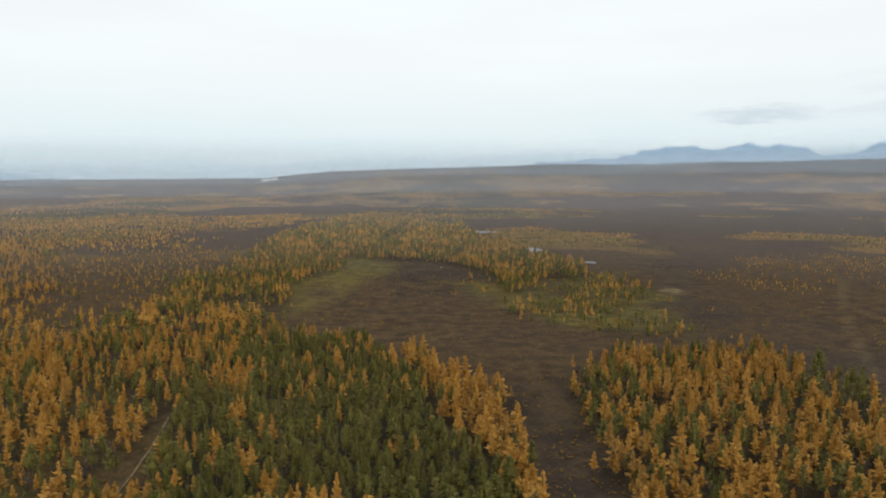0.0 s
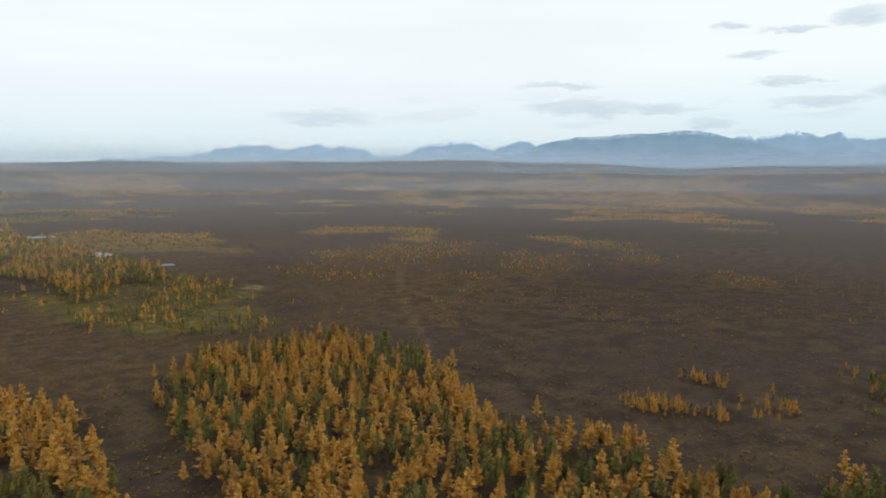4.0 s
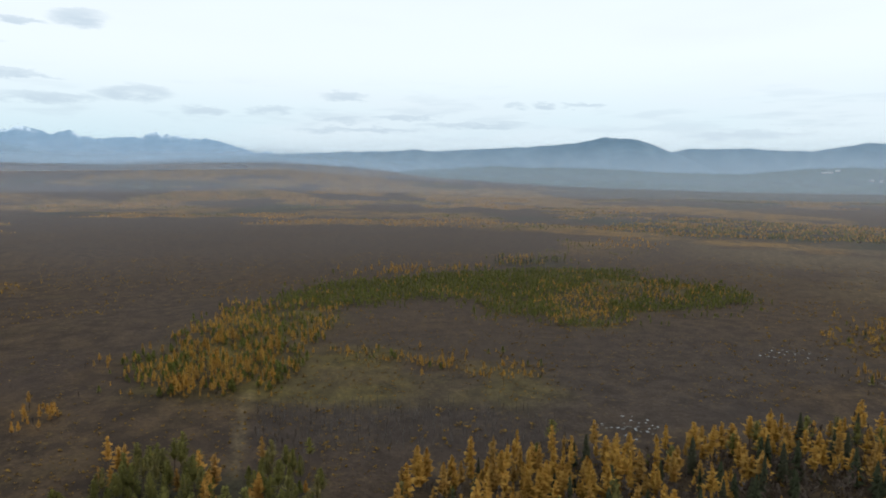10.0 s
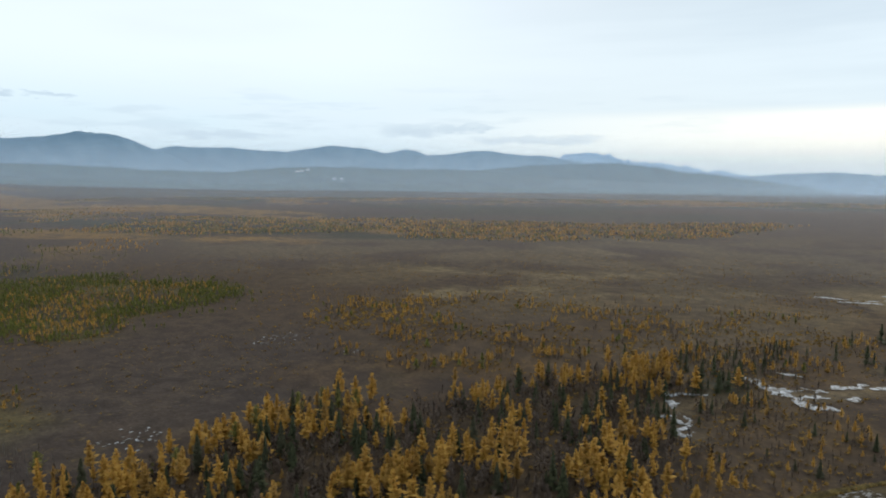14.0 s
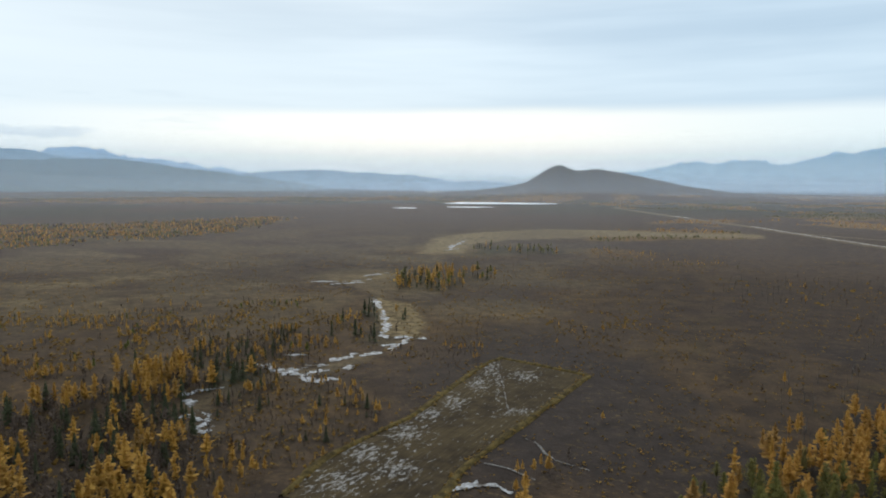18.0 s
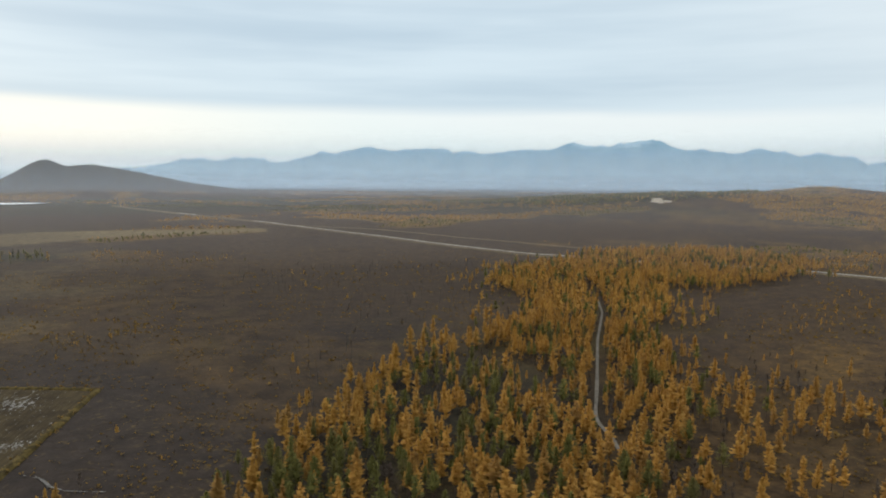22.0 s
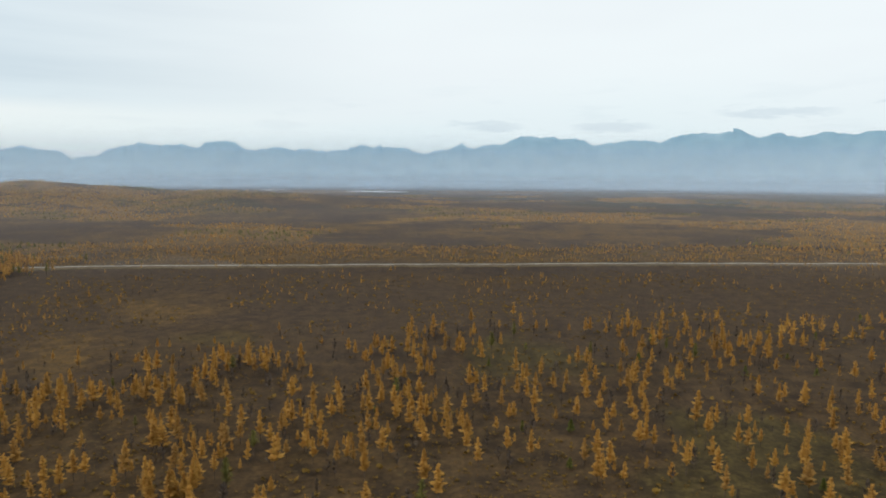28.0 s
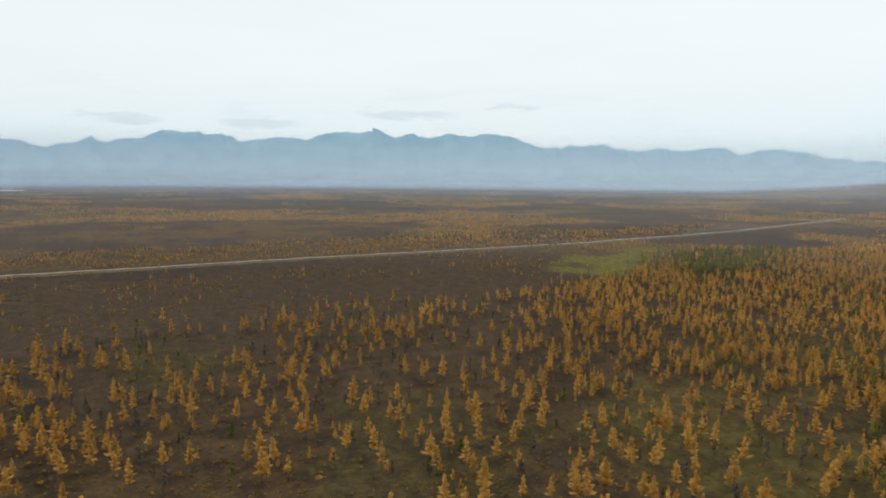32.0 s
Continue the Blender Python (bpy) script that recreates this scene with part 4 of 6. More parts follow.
    cover["heath"] = np.maximum(cover["heath"], 0.2 * smooth(x, 20, 130) * smooth(y, -60, 60) * smooth(r, 1500, 700) * smooth(patchy(x, y, 100, 50), 0.2, 0.5))
    plain_west = smooth(-x - 0.12 * y, 560, 700) * smooth(r, 2600, 1800)
    cover["gold"] = np.maximum(cover["gold"], 0.42 * plain_west * smooth(0.6 * patchy(x, y, 150, 41) + 0.4 * patchy(x, y, 40, 42), 0.42, 0.64))
    for name, v in cover.items():
        at = me.attributes.new(name, "FLOAT", "POINT")
        at.data.foreach_set("value", v.astype(np.float32))
    ob = new("ground", me)
    return tagged(ob, "wide dark brown moor plain with dry autumn grass", "ground", kind="structure")


build_ground()

# ---- mountains and haze ----


def mountain_range(keys, label, seed, snow, look_of):
    """A range: keys are azimuth and crest slope in degrees as seen from the drone; look_of: material, radii of foot, crest and back."""
    mat, foot, crest, back = look_of
    keys = sorted(keys)
    ka, ke = [k[0] for k in keys], [k[1] for k in keys]
    az = np.arange(ka[0], ka[-1] + 0.01, 0.07)
    line = np.interp(az, ka, ke)
    if mat in (M_RIDGE, M_FOOTHILL, M_BROAD):
        line = np.convolve(np.pad(line, 6, "edge"), np.ones(13) / 13, "valid")
    even = EYE + crest * np.tan(np.radians(line))
    rng = np.random.RandomState(seed)
    tall, top = (4.0 if mat in (M_RIDGE, M_FOOTHILL, M_BROAD) else 11.5), even.copy()
    for width in (1.5, 0.7, 0.33):      # sharp teeth of the crest, coarse to fine
        marks = np.arange(ka[0] - 1, ka[-1] + 2, width)
        top = top + tall * np.interp(az, marks + rng.uniform(-0.35, 0.35, len(marks)) * width, rng.uniform(-1, 1, len(marks)))
        tall *= 0.8
    white = []
    rows = np.concatenate([np.linspace(0, 1, 25), 1 + np.linspace(0.25, 1, 4)])
    co = []
    for v in rows:
        front = min(v, 1.0)
        rad = foot + (crest - foot) * front if v <= 1 else crest + (back - crest) * (v - 1)
        share = front ** 1.05 if v <= 1 else (2 - v) ** 1.2
        spur = np.abs(patchy(az * 80 + 40 * np.sin(v * 5), az * 0 + v * 420, 260, seed + 5, 4) - 0.5) * 2
        share = share + (0.16 * (0.35 - spur) * np.sin(np.pi * front) if v < 1 else 0)
        a = np.radians(az)
        x, y = -np.sin(a) * rad, np.cos(a) * rad
        base = terrain(x, y) - 12
        share = np.clip(share, 0, 1)
        co.append(np.column_stack([x, y, base + (even - base) * share + (top - even) * share ** 6]))
        white.append(snow * smooth(even - EYE, 0.78 * (even.max() - EYE), 0.92 * (even.max() - EYE)) * smooth(share + 0.10 * (patchy(az, az * 0 + v * 3, 0.5, seed + 3, 3) - 0.5), 0.88, 0.95) * smooth(patchy(az, az * 0 + v, 2.2, seed + 4, 3), 0.40, 0.55))
    n = len(az)
    co = np.concatenate(co)
    i, j = np.meshgrid(np.arange(len(rows) - 1), np.arange(n - 1), indexing="ij")
    a0 = (i * n + j).ravel()
    me = mesh_of("mountain_range", co, np.stack([a0, a0 + 1, a0 + n + 1, a0 + n], 1), [mat], smooth_on=True)
    at = me.attributes.new("snow", "FLOAT", "POINT")
    at.data.foreach_set("value", np.concatenate(white).astype(np.float32))
    return tagged(new("mountain_range", me), label, "mountains", kind="structure")


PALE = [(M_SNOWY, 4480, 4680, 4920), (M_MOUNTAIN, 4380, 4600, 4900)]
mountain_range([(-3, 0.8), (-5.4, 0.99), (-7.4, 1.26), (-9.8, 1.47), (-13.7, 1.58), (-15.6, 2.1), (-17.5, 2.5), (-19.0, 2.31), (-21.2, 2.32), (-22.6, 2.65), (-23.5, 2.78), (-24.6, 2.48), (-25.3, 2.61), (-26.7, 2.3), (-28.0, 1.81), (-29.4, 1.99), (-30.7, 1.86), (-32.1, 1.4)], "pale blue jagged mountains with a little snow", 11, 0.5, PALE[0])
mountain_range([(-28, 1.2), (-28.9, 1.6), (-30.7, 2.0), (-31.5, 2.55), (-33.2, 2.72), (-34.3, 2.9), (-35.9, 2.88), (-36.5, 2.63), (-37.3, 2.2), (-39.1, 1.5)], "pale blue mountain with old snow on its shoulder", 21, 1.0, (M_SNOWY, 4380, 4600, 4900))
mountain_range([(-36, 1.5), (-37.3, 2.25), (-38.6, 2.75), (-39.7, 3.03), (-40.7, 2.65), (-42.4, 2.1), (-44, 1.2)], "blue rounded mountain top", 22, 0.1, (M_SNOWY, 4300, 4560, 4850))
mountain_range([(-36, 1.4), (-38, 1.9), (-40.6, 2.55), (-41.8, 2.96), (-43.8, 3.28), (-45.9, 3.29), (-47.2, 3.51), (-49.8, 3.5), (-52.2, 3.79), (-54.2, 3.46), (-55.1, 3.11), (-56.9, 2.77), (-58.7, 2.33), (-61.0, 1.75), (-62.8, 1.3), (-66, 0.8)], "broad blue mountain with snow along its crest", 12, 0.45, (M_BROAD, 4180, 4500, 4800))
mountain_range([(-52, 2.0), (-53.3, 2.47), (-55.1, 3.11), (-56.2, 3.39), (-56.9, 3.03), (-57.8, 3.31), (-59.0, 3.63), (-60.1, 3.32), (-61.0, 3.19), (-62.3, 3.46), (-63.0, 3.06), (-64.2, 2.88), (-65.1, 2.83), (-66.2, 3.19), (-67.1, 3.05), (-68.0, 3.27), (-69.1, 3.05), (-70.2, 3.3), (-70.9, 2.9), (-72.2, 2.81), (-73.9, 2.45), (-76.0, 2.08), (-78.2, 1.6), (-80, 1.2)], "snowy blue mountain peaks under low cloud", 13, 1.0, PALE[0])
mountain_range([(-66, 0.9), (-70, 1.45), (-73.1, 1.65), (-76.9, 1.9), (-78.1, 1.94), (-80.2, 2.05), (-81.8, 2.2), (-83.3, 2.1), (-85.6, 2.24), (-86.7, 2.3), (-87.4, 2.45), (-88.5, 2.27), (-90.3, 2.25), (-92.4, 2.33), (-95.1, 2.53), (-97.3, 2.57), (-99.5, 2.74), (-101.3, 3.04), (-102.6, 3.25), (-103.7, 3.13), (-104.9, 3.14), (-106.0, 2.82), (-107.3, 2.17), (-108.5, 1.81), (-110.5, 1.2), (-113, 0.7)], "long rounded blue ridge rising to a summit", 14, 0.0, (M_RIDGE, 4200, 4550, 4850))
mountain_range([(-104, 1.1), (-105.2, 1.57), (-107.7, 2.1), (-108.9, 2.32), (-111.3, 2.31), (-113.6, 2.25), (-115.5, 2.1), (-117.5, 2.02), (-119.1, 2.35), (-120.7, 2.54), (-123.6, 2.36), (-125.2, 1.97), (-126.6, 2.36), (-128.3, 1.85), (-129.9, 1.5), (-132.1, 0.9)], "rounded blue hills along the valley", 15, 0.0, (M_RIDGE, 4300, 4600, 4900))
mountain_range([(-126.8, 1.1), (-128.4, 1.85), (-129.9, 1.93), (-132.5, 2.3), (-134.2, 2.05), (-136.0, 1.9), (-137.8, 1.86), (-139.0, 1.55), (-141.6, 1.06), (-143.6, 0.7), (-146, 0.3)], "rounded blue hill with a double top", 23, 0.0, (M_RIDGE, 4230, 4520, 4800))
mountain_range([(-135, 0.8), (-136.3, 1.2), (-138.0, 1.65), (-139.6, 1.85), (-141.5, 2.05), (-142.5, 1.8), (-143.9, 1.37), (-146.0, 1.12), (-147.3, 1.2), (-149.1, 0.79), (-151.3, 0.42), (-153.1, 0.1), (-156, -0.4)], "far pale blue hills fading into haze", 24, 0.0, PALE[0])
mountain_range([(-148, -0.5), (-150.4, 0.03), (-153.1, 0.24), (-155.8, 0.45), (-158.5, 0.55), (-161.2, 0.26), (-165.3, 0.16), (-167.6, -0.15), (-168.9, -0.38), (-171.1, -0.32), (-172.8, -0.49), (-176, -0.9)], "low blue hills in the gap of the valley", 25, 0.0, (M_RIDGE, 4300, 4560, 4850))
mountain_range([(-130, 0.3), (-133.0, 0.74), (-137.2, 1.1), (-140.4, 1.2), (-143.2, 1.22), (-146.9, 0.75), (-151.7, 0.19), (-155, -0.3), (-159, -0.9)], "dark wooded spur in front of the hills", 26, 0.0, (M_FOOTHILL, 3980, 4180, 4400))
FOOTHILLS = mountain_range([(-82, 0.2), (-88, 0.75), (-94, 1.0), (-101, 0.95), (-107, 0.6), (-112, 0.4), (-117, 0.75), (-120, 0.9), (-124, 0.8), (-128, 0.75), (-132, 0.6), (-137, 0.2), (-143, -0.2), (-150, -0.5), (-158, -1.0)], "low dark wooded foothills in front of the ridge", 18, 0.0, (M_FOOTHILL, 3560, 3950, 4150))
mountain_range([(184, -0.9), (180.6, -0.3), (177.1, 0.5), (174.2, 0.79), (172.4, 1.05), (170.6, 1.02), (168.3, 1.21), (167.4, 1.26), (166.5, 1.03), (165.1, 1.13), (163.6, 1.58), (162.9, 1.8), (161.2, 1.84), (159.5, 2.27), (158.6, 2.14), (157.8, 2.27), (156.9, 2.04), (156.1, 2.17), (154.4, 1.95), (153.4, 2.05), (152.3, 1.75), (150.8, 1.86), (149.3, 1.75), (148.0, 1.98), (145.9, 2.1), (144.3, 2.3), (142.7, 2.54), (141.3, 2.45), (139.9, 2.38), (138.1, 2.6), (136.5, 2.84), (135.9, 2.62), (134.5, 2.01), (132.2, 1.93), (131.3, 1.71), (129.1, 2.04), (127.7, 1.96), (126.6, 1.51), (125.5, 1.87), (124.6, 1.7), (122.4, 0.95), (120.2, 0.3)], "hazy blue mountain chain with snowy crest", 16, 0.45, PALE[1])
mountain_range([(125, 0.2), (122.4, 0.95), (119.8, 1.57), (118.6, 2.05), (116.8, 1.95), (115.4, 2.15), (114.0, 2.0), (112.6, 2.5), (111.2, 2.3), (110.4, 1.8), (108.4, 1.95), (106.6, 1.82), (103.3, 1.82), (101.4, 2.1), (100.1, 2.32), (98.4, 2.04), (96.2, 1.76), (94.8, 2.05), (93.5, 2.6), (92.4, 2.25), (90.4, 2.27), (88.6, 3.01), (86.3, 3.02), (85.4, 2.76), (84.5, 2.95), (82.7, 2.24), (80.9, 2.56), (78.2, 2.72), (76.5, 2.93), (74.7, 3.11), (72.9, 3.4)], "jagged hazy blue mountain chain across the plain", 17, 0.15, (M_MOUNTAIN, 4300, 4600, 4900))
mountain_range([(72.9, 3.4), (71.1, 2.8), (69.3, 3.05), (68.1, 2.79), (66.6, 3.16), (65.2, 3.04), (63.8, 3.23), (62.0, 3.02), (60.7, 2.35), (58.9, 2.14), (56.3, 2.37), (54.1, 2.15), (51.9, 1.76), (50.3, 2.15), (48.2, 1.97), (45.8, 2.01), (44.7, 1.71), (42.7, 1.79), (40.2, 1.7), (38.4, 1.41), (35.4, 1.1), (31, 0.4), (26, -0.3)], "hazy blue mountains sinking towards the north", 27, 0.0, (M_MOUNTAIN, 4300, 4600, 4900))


# upright see-through ring round the drone, added to imitate haze with distance
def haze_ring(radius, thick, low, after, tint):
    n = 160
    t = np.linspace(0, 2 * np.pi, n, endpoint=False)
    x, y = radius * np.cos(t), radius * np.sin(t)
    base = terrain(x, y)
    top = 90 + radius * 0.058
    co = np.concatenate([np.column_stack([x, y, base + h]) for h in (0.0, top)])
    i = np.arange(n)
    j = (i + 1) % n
    # rise follows from eye height, so the veil's foot stays unseen from the drone
    me = mesh_of("haze", co, np.stack([i, j, j + n, i + n], 1), [haze_material("haze_veil", thick, EYE * (1 - radius / after), 40 + radius * 0.028, top, tint, low)])
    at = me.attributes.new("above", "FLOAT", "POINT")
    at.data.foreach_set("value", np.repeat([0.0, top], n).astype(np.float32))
    at = me.attributes.new("smoke", "FLOAT", "POINT")       # low part thinned before the south-east hills and, where its edges showed, in the north
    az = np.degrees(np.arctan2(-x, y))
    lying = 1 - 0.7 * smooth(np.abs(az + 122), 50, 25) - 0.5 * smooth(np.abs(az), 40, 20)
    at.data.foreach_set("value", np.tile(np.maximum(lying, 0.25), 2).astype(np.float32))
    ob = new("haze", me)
    return tagged(ob, "upright bluish see-through ring standing in for distance haze", "haze", kind="structure")


# veil rings: radius, share of light lost in the tall part and in the low part, colour
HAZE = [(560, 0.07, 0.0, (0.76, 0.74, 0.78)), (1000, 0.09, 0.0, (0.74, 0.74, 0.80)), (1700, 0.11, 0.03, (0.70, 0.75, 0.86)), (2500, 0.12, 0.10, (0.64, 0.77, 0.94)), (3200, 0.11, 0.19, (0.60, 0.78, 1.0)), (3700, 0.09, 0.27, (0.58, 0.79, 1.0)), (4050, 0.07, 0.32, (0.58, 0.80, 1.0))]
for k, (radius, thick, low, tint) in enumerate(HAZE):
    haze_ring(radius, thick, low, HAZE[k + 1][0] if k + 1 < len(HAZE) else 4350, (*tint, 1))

# ---- roads and tracks ----


def road(name, line, half, lift, mat, label, category, rows=2, wave=0.0, crown=0.0):
    co, quads = ribbon(line, half, lift, rows, wave, crown)
    return tagged(new(name, mesh_of(name, co, quads, [mat], smooth_on=True)), label, category, kind="structure")


road("verge_1", HIGHWAY, 11.0, 0.25, M_RUT, "brown grassy embankment beside the gravel highway", "verge", 4, 0.25, 0.9)
road("road_1", HIGHWAY[2:], 1.9, 1.25, M_GRAVEL, "pale straight gravel highway on a low embankment", "road", 4, 0.03, 0.15)
road("road_3", [(-165, -1501), (-188, -1428)], 3.0, 1.25, M_GRAVEL, "short bright stretch of the far gravel highway", "road", 4, 0.03, 0.15)
road("road_2", OLD_LINE, 3.4, 0.35, M_SANDY, "narrow pale disused road across the moor", "road", 2, 0.25, 0.2)
co, quads = ribbon(TRACK_WOOD, 0.68, 0.42, 6, 0.3, 0.06, 3, 2.5)
tagged(new("track_1", mesh_of("track_1", co, quads, [M_TRACK], smooth_on=True)), "sandy forest track between yellow larches", "track", kind="structure")
co, quads = ribbon(TRACK_WEST, 0.35, 0.3, 2, 0.5, 0.0, 6, 2.0)
tagged(new("track_3", mesh_of("track_3", co, quads, [M_SANDY], smooth_on=True)), "narrow yellow sand track through the pine grove", "track", kind="structure")
for side in (-0.9, 0.9):
    co, quads = ribbon([(x + side, y) for x, y in [(-100, -269), (-88, -251), (-74, -229), (-65, -214), (-57, -203)]], 0.22, 0.2, 2, 0.6, 0.0, 4, 3.0)
    tagged(new("track_2" if side < 0 else "track_4", mesh_of("wheel_rut", co, quads, [M_DARK_GROUND], smooth_on=True)), "dark wheel rut along the larch wood", "track", kind="structure")



def dust(line, height, thick):
    """Pale dust hanging over a stretch of the highway: a low uneven drift."""
    pts = np.array(line, float)
    t = np.linspace(0, 1, 40)
    d = np.linspace(0, 1, len(pts))
    x, y = np.interp(t, d, pts[:, 0]), np.interp(t, d, pts[:, 1])
    crest = height * (0.35 + 0.9 * patchy(x, y, 22, 83)) * np.sin(np.pi * t) ** 0.6
    z = terrain(x, y)
    co = np.concatenate([np.column_stack([x + 3 * h * np.sin(t * 40), y, z + 1.0 + crest * h]) for h in (0.0, 0.5, 1.0)])
    n = len(t)
    a0 = np.concatenate([np.arange(n - 1), n + np.arange(n - 1)])
    me = mesh_of("dust_cloud", co, np.stack([a0, a0 + 1, a0 + n + 1, a0 + n], 1), [haze_material("road_dust", thick, 3.0, 2.0, height * 1.3, (0.75, 0.78, 0.82, 1))])
    at = me.attributes.new("above", "FLOAT", "POINT")
    at.data.foreach_set("value", np.repeat([0.0, 2.0, 4.0], n).astype(np.float32))
    tagged(new("dust_cloud", me), "pale dust drifting over the gravel highway", "dust", kind="structure")


dust([(-566, -350), (-580, -280), (-588, -225)], 9.0, 0.09)
dust([(-745, 655), (-780, 760), (-810, 860)], 12.0, 0.12)
dust([(-1487, 2271), (-1688, 2937), (-1765, 3566)], 46.0, 0.22)


def far_house(x, y, long, wide, high, turn, ground=None):
    """A far white farm building: walls, pitched roof, a row of windows."""
    base = new("farm_building")
    base.matrix_basis = pose(x, y, (float(terrain(x, y)) if ground is None else ground) - 0.5, 0, 0, turn)
    a, b, h = long / 2, wide / 2, high
    co = [(-a, -b, 0), (a, -b, 0), (a, b, 0), (-a, b, 0), (-a, -b, h), (a, -b, h), (a, b, h), (-a, b, h)]
    part("wall", mesh_of("wall", co, [(0, 1, 5, 4), (1, 2, 6, 5), (2, 3, 7, 6), (3, 0, 4, 7)], [M_PLASTER]), base)
    o, rise = 0.8, wide * 0.3
    co = [(-a - o, -b - o, h - 0.2), (a + o, -b - o, h - 0.2), (a + o, b + o, h - 0.2), (-a - o, b + o, h - 0.2), (-a - o, 0, h + rise), (a + o, 0, h + rise)]
    part("roof", mesh_of("roof", co, [(0, 1, 5), (0, 5, 4), (3, 5, 2), (3, 4, 5), (0, 4, 3), (1, 2, 5)], [M_ROOF]), base)
    n = max(2, int(long / 9))
    for k in range(n):
        cx = -a + (k + 0.5) * long / n
        for side in (-1, 1):
            q = side * (b + 0.05)
            co = [(cx - 1.2, q, h * 0.35), (cx + 1.2, q, h * 0.35), (cx + 1.2, q, h * 0.75), (cx - 1.2, q, h * 0.75)]
            co += [(u, q + side * 0.12, w) for u, _, w in co]
            part("window", mesh_of("window", co, [(0, 1, 5, 4), (1, 2, 6, 5), (2, 3, 7, 6), (3, 0, 4, 7), (4, 5, 6, 7)], [M_WATER]), base)
    return tagged(base, "long white farm building with a pale roof", "building", "far farm buildings")


def farm_on(az, el, size, turn):
    """A house on the wooded foothills, where the slope is seen at that azimuth and height."""
    co = np.empty(len(FOOTHILLS.data.vertices) * 3, np.float32)
    FOOTHILLS.data.vertices.foreach_get("co", co)
    x, y, z = co.reshape(-1, 3).T
    off = np.hypot(np.degrees(np.arctan2(-x, y)) - az, np.degrees(np.arctan2(z - EYE, np.hypot(x, y))) - el)
    q = int(np.argmin(off))
    far_house(float(x[q]), float(y[q]), size, 10, 6, turn, float(z[q]))


for k, (az, el, size) in enumerate([(-118.4, 0.51, 25), (-118.9, 0.55, 17), (-118.0, 0.41, 20), (-121.0, -0.08, 18), (-121.5, -0.12, 14)]):
    farm_on(az, el, size, az + 8 * (k % 3))
for az, rad, size in ((13.9, 3500, 46), (13.2, 3560, 30)):
    far_house(-math.sin(radians(az)) * rad, math.cos(radians(az)) * rad, size, 13, 7, az)

# ---- water ----


def pond(name, cx, cy, ra, rb, turn, mat, label, seed, ragged=0.5, lift=0.2):
    co, tri = blob(cx, cy, ra, rb, turn, lift, seed, ragged, 48, ra > 30)
    return tagged(new(name, mesh_of(name, co, tri, [mat])), label, "water", kind="structure")


for k, (cx, cy, ra, rb, turn) in enumerate([(262, -2085, 165, 62, 2), (310, -1815, 64, 22, 6), (454, -1722, 32, 17, 0), (660, -3150, 90, 60, 0), (-3380, -1120, 90, 50, 60), (-3150, -560, 150, 60, 88)]):
    pond("lake_%d" % (k + 1), cx, cy, ra, rb, turn, M_LAKE_WHITE, "white lake lying far out in the plain", 40 + k, 0.35, 0.8)
for k, (cx, cy, ra, rb, turn) in enumerate([(54, 1068, 32, 20, 0), (102, 795, 11, 26, 0), (143, 676, 5, 9, 0)]):
    pond("pond_%d" % (k + 1), cx, cy, ra, rb, turn, M_ICE, "bright white pond beside a wood", 50 + k, 0.4, 0.6)
# strands of the frozen creek, pool by pool: half width and lines
CREEK_ICE = [
    (1.7, 0.4, [[(144, -228), (141, -234), (136, -236), (134, -240)], [(140, -222), (132, -214), (127, -211), (123, -209), (120, -203), (120, -196), (116, -194), (116, -199)], [(127, -206), (121, -201)], [(132, -205), (129, -209)]]),
    (2.6, 0.5, [[(138, -273), (129, -268), (121, -264), (116, -270), (110, -281), (104, -293), (102, -300)], [(121, -264), (112, -262), (105, -269), (98, -275)], [(111, -258), (103, -255), (99, -259)], [(130, -291), (126, -291)]]),
    (2.4, 0.5, [[(137, -437), (120, -401), (111, -377), (105, -355), (103, -342), (96, -331)], [(97, -330), (92, -336), (80, -335)], [(94, -319), (88, -323), (87, -333)], [(90, -311), (88, -318)], [(98, -297), (93, -302)]]),
    (2.2, 0.8, [[(205, -503), (179, -508), (166, -524)], [(188, -493), (169, -505)], [(179, -540), (164, -563)]]),
    (3.5, 1.0, [[(154, -777), (154, -833)], [(150, -753), (145, -767)], [(156, -804), (153, -864)]]),
]
MOOR_RUTS = [[(17.5, -210.1), (13.8, -206.6), (11.0, -200.0), (7.6, -195.6), (-1.5, -190.6)], [(14.8, -208.6), (12.6, -204.7), (11.3, -199.9)], [(27.2, -189.7), (20.7, -187.7), (12.7, -181.5)]]


def patch_mesh(x0, x1, y0, y1, step, keep, lift):
    """The cells of a fine grid on the ground for which keep(x, y) holds, as one ragged sheet."""
    gx, gy = np.arange(x0, x1 + step, step), np.arange(y0, y1 + step, step)
    x, y = np.meshgrid(gx, gy, indexing="ij")
    ok = keep(x[:-1, :-1] + step / 2, y[:-1, :-1] + step / 2)
    i, j = np.nonzero(ok)
    m = len(gy)
    a0 = i * m + j
    quads = np.stack([a0, a0 + m, a0 + m + 1, a0 + 1], 1)
    used, back = np.unique(quads, return_inverse=True)
    x, y = x.ravel()[used], y.ravel()[used]
    jit = 0.35 * step
    x, y = x + jit * (hashed(used, used * 0, 7) - 0.5) * 2, y + jit * (hashed(used, used * 0, 8) - 0.5) * 2
    return np.column_stack([x, y, terrain(x, y) + lift]), back.reshape(-1, 4)


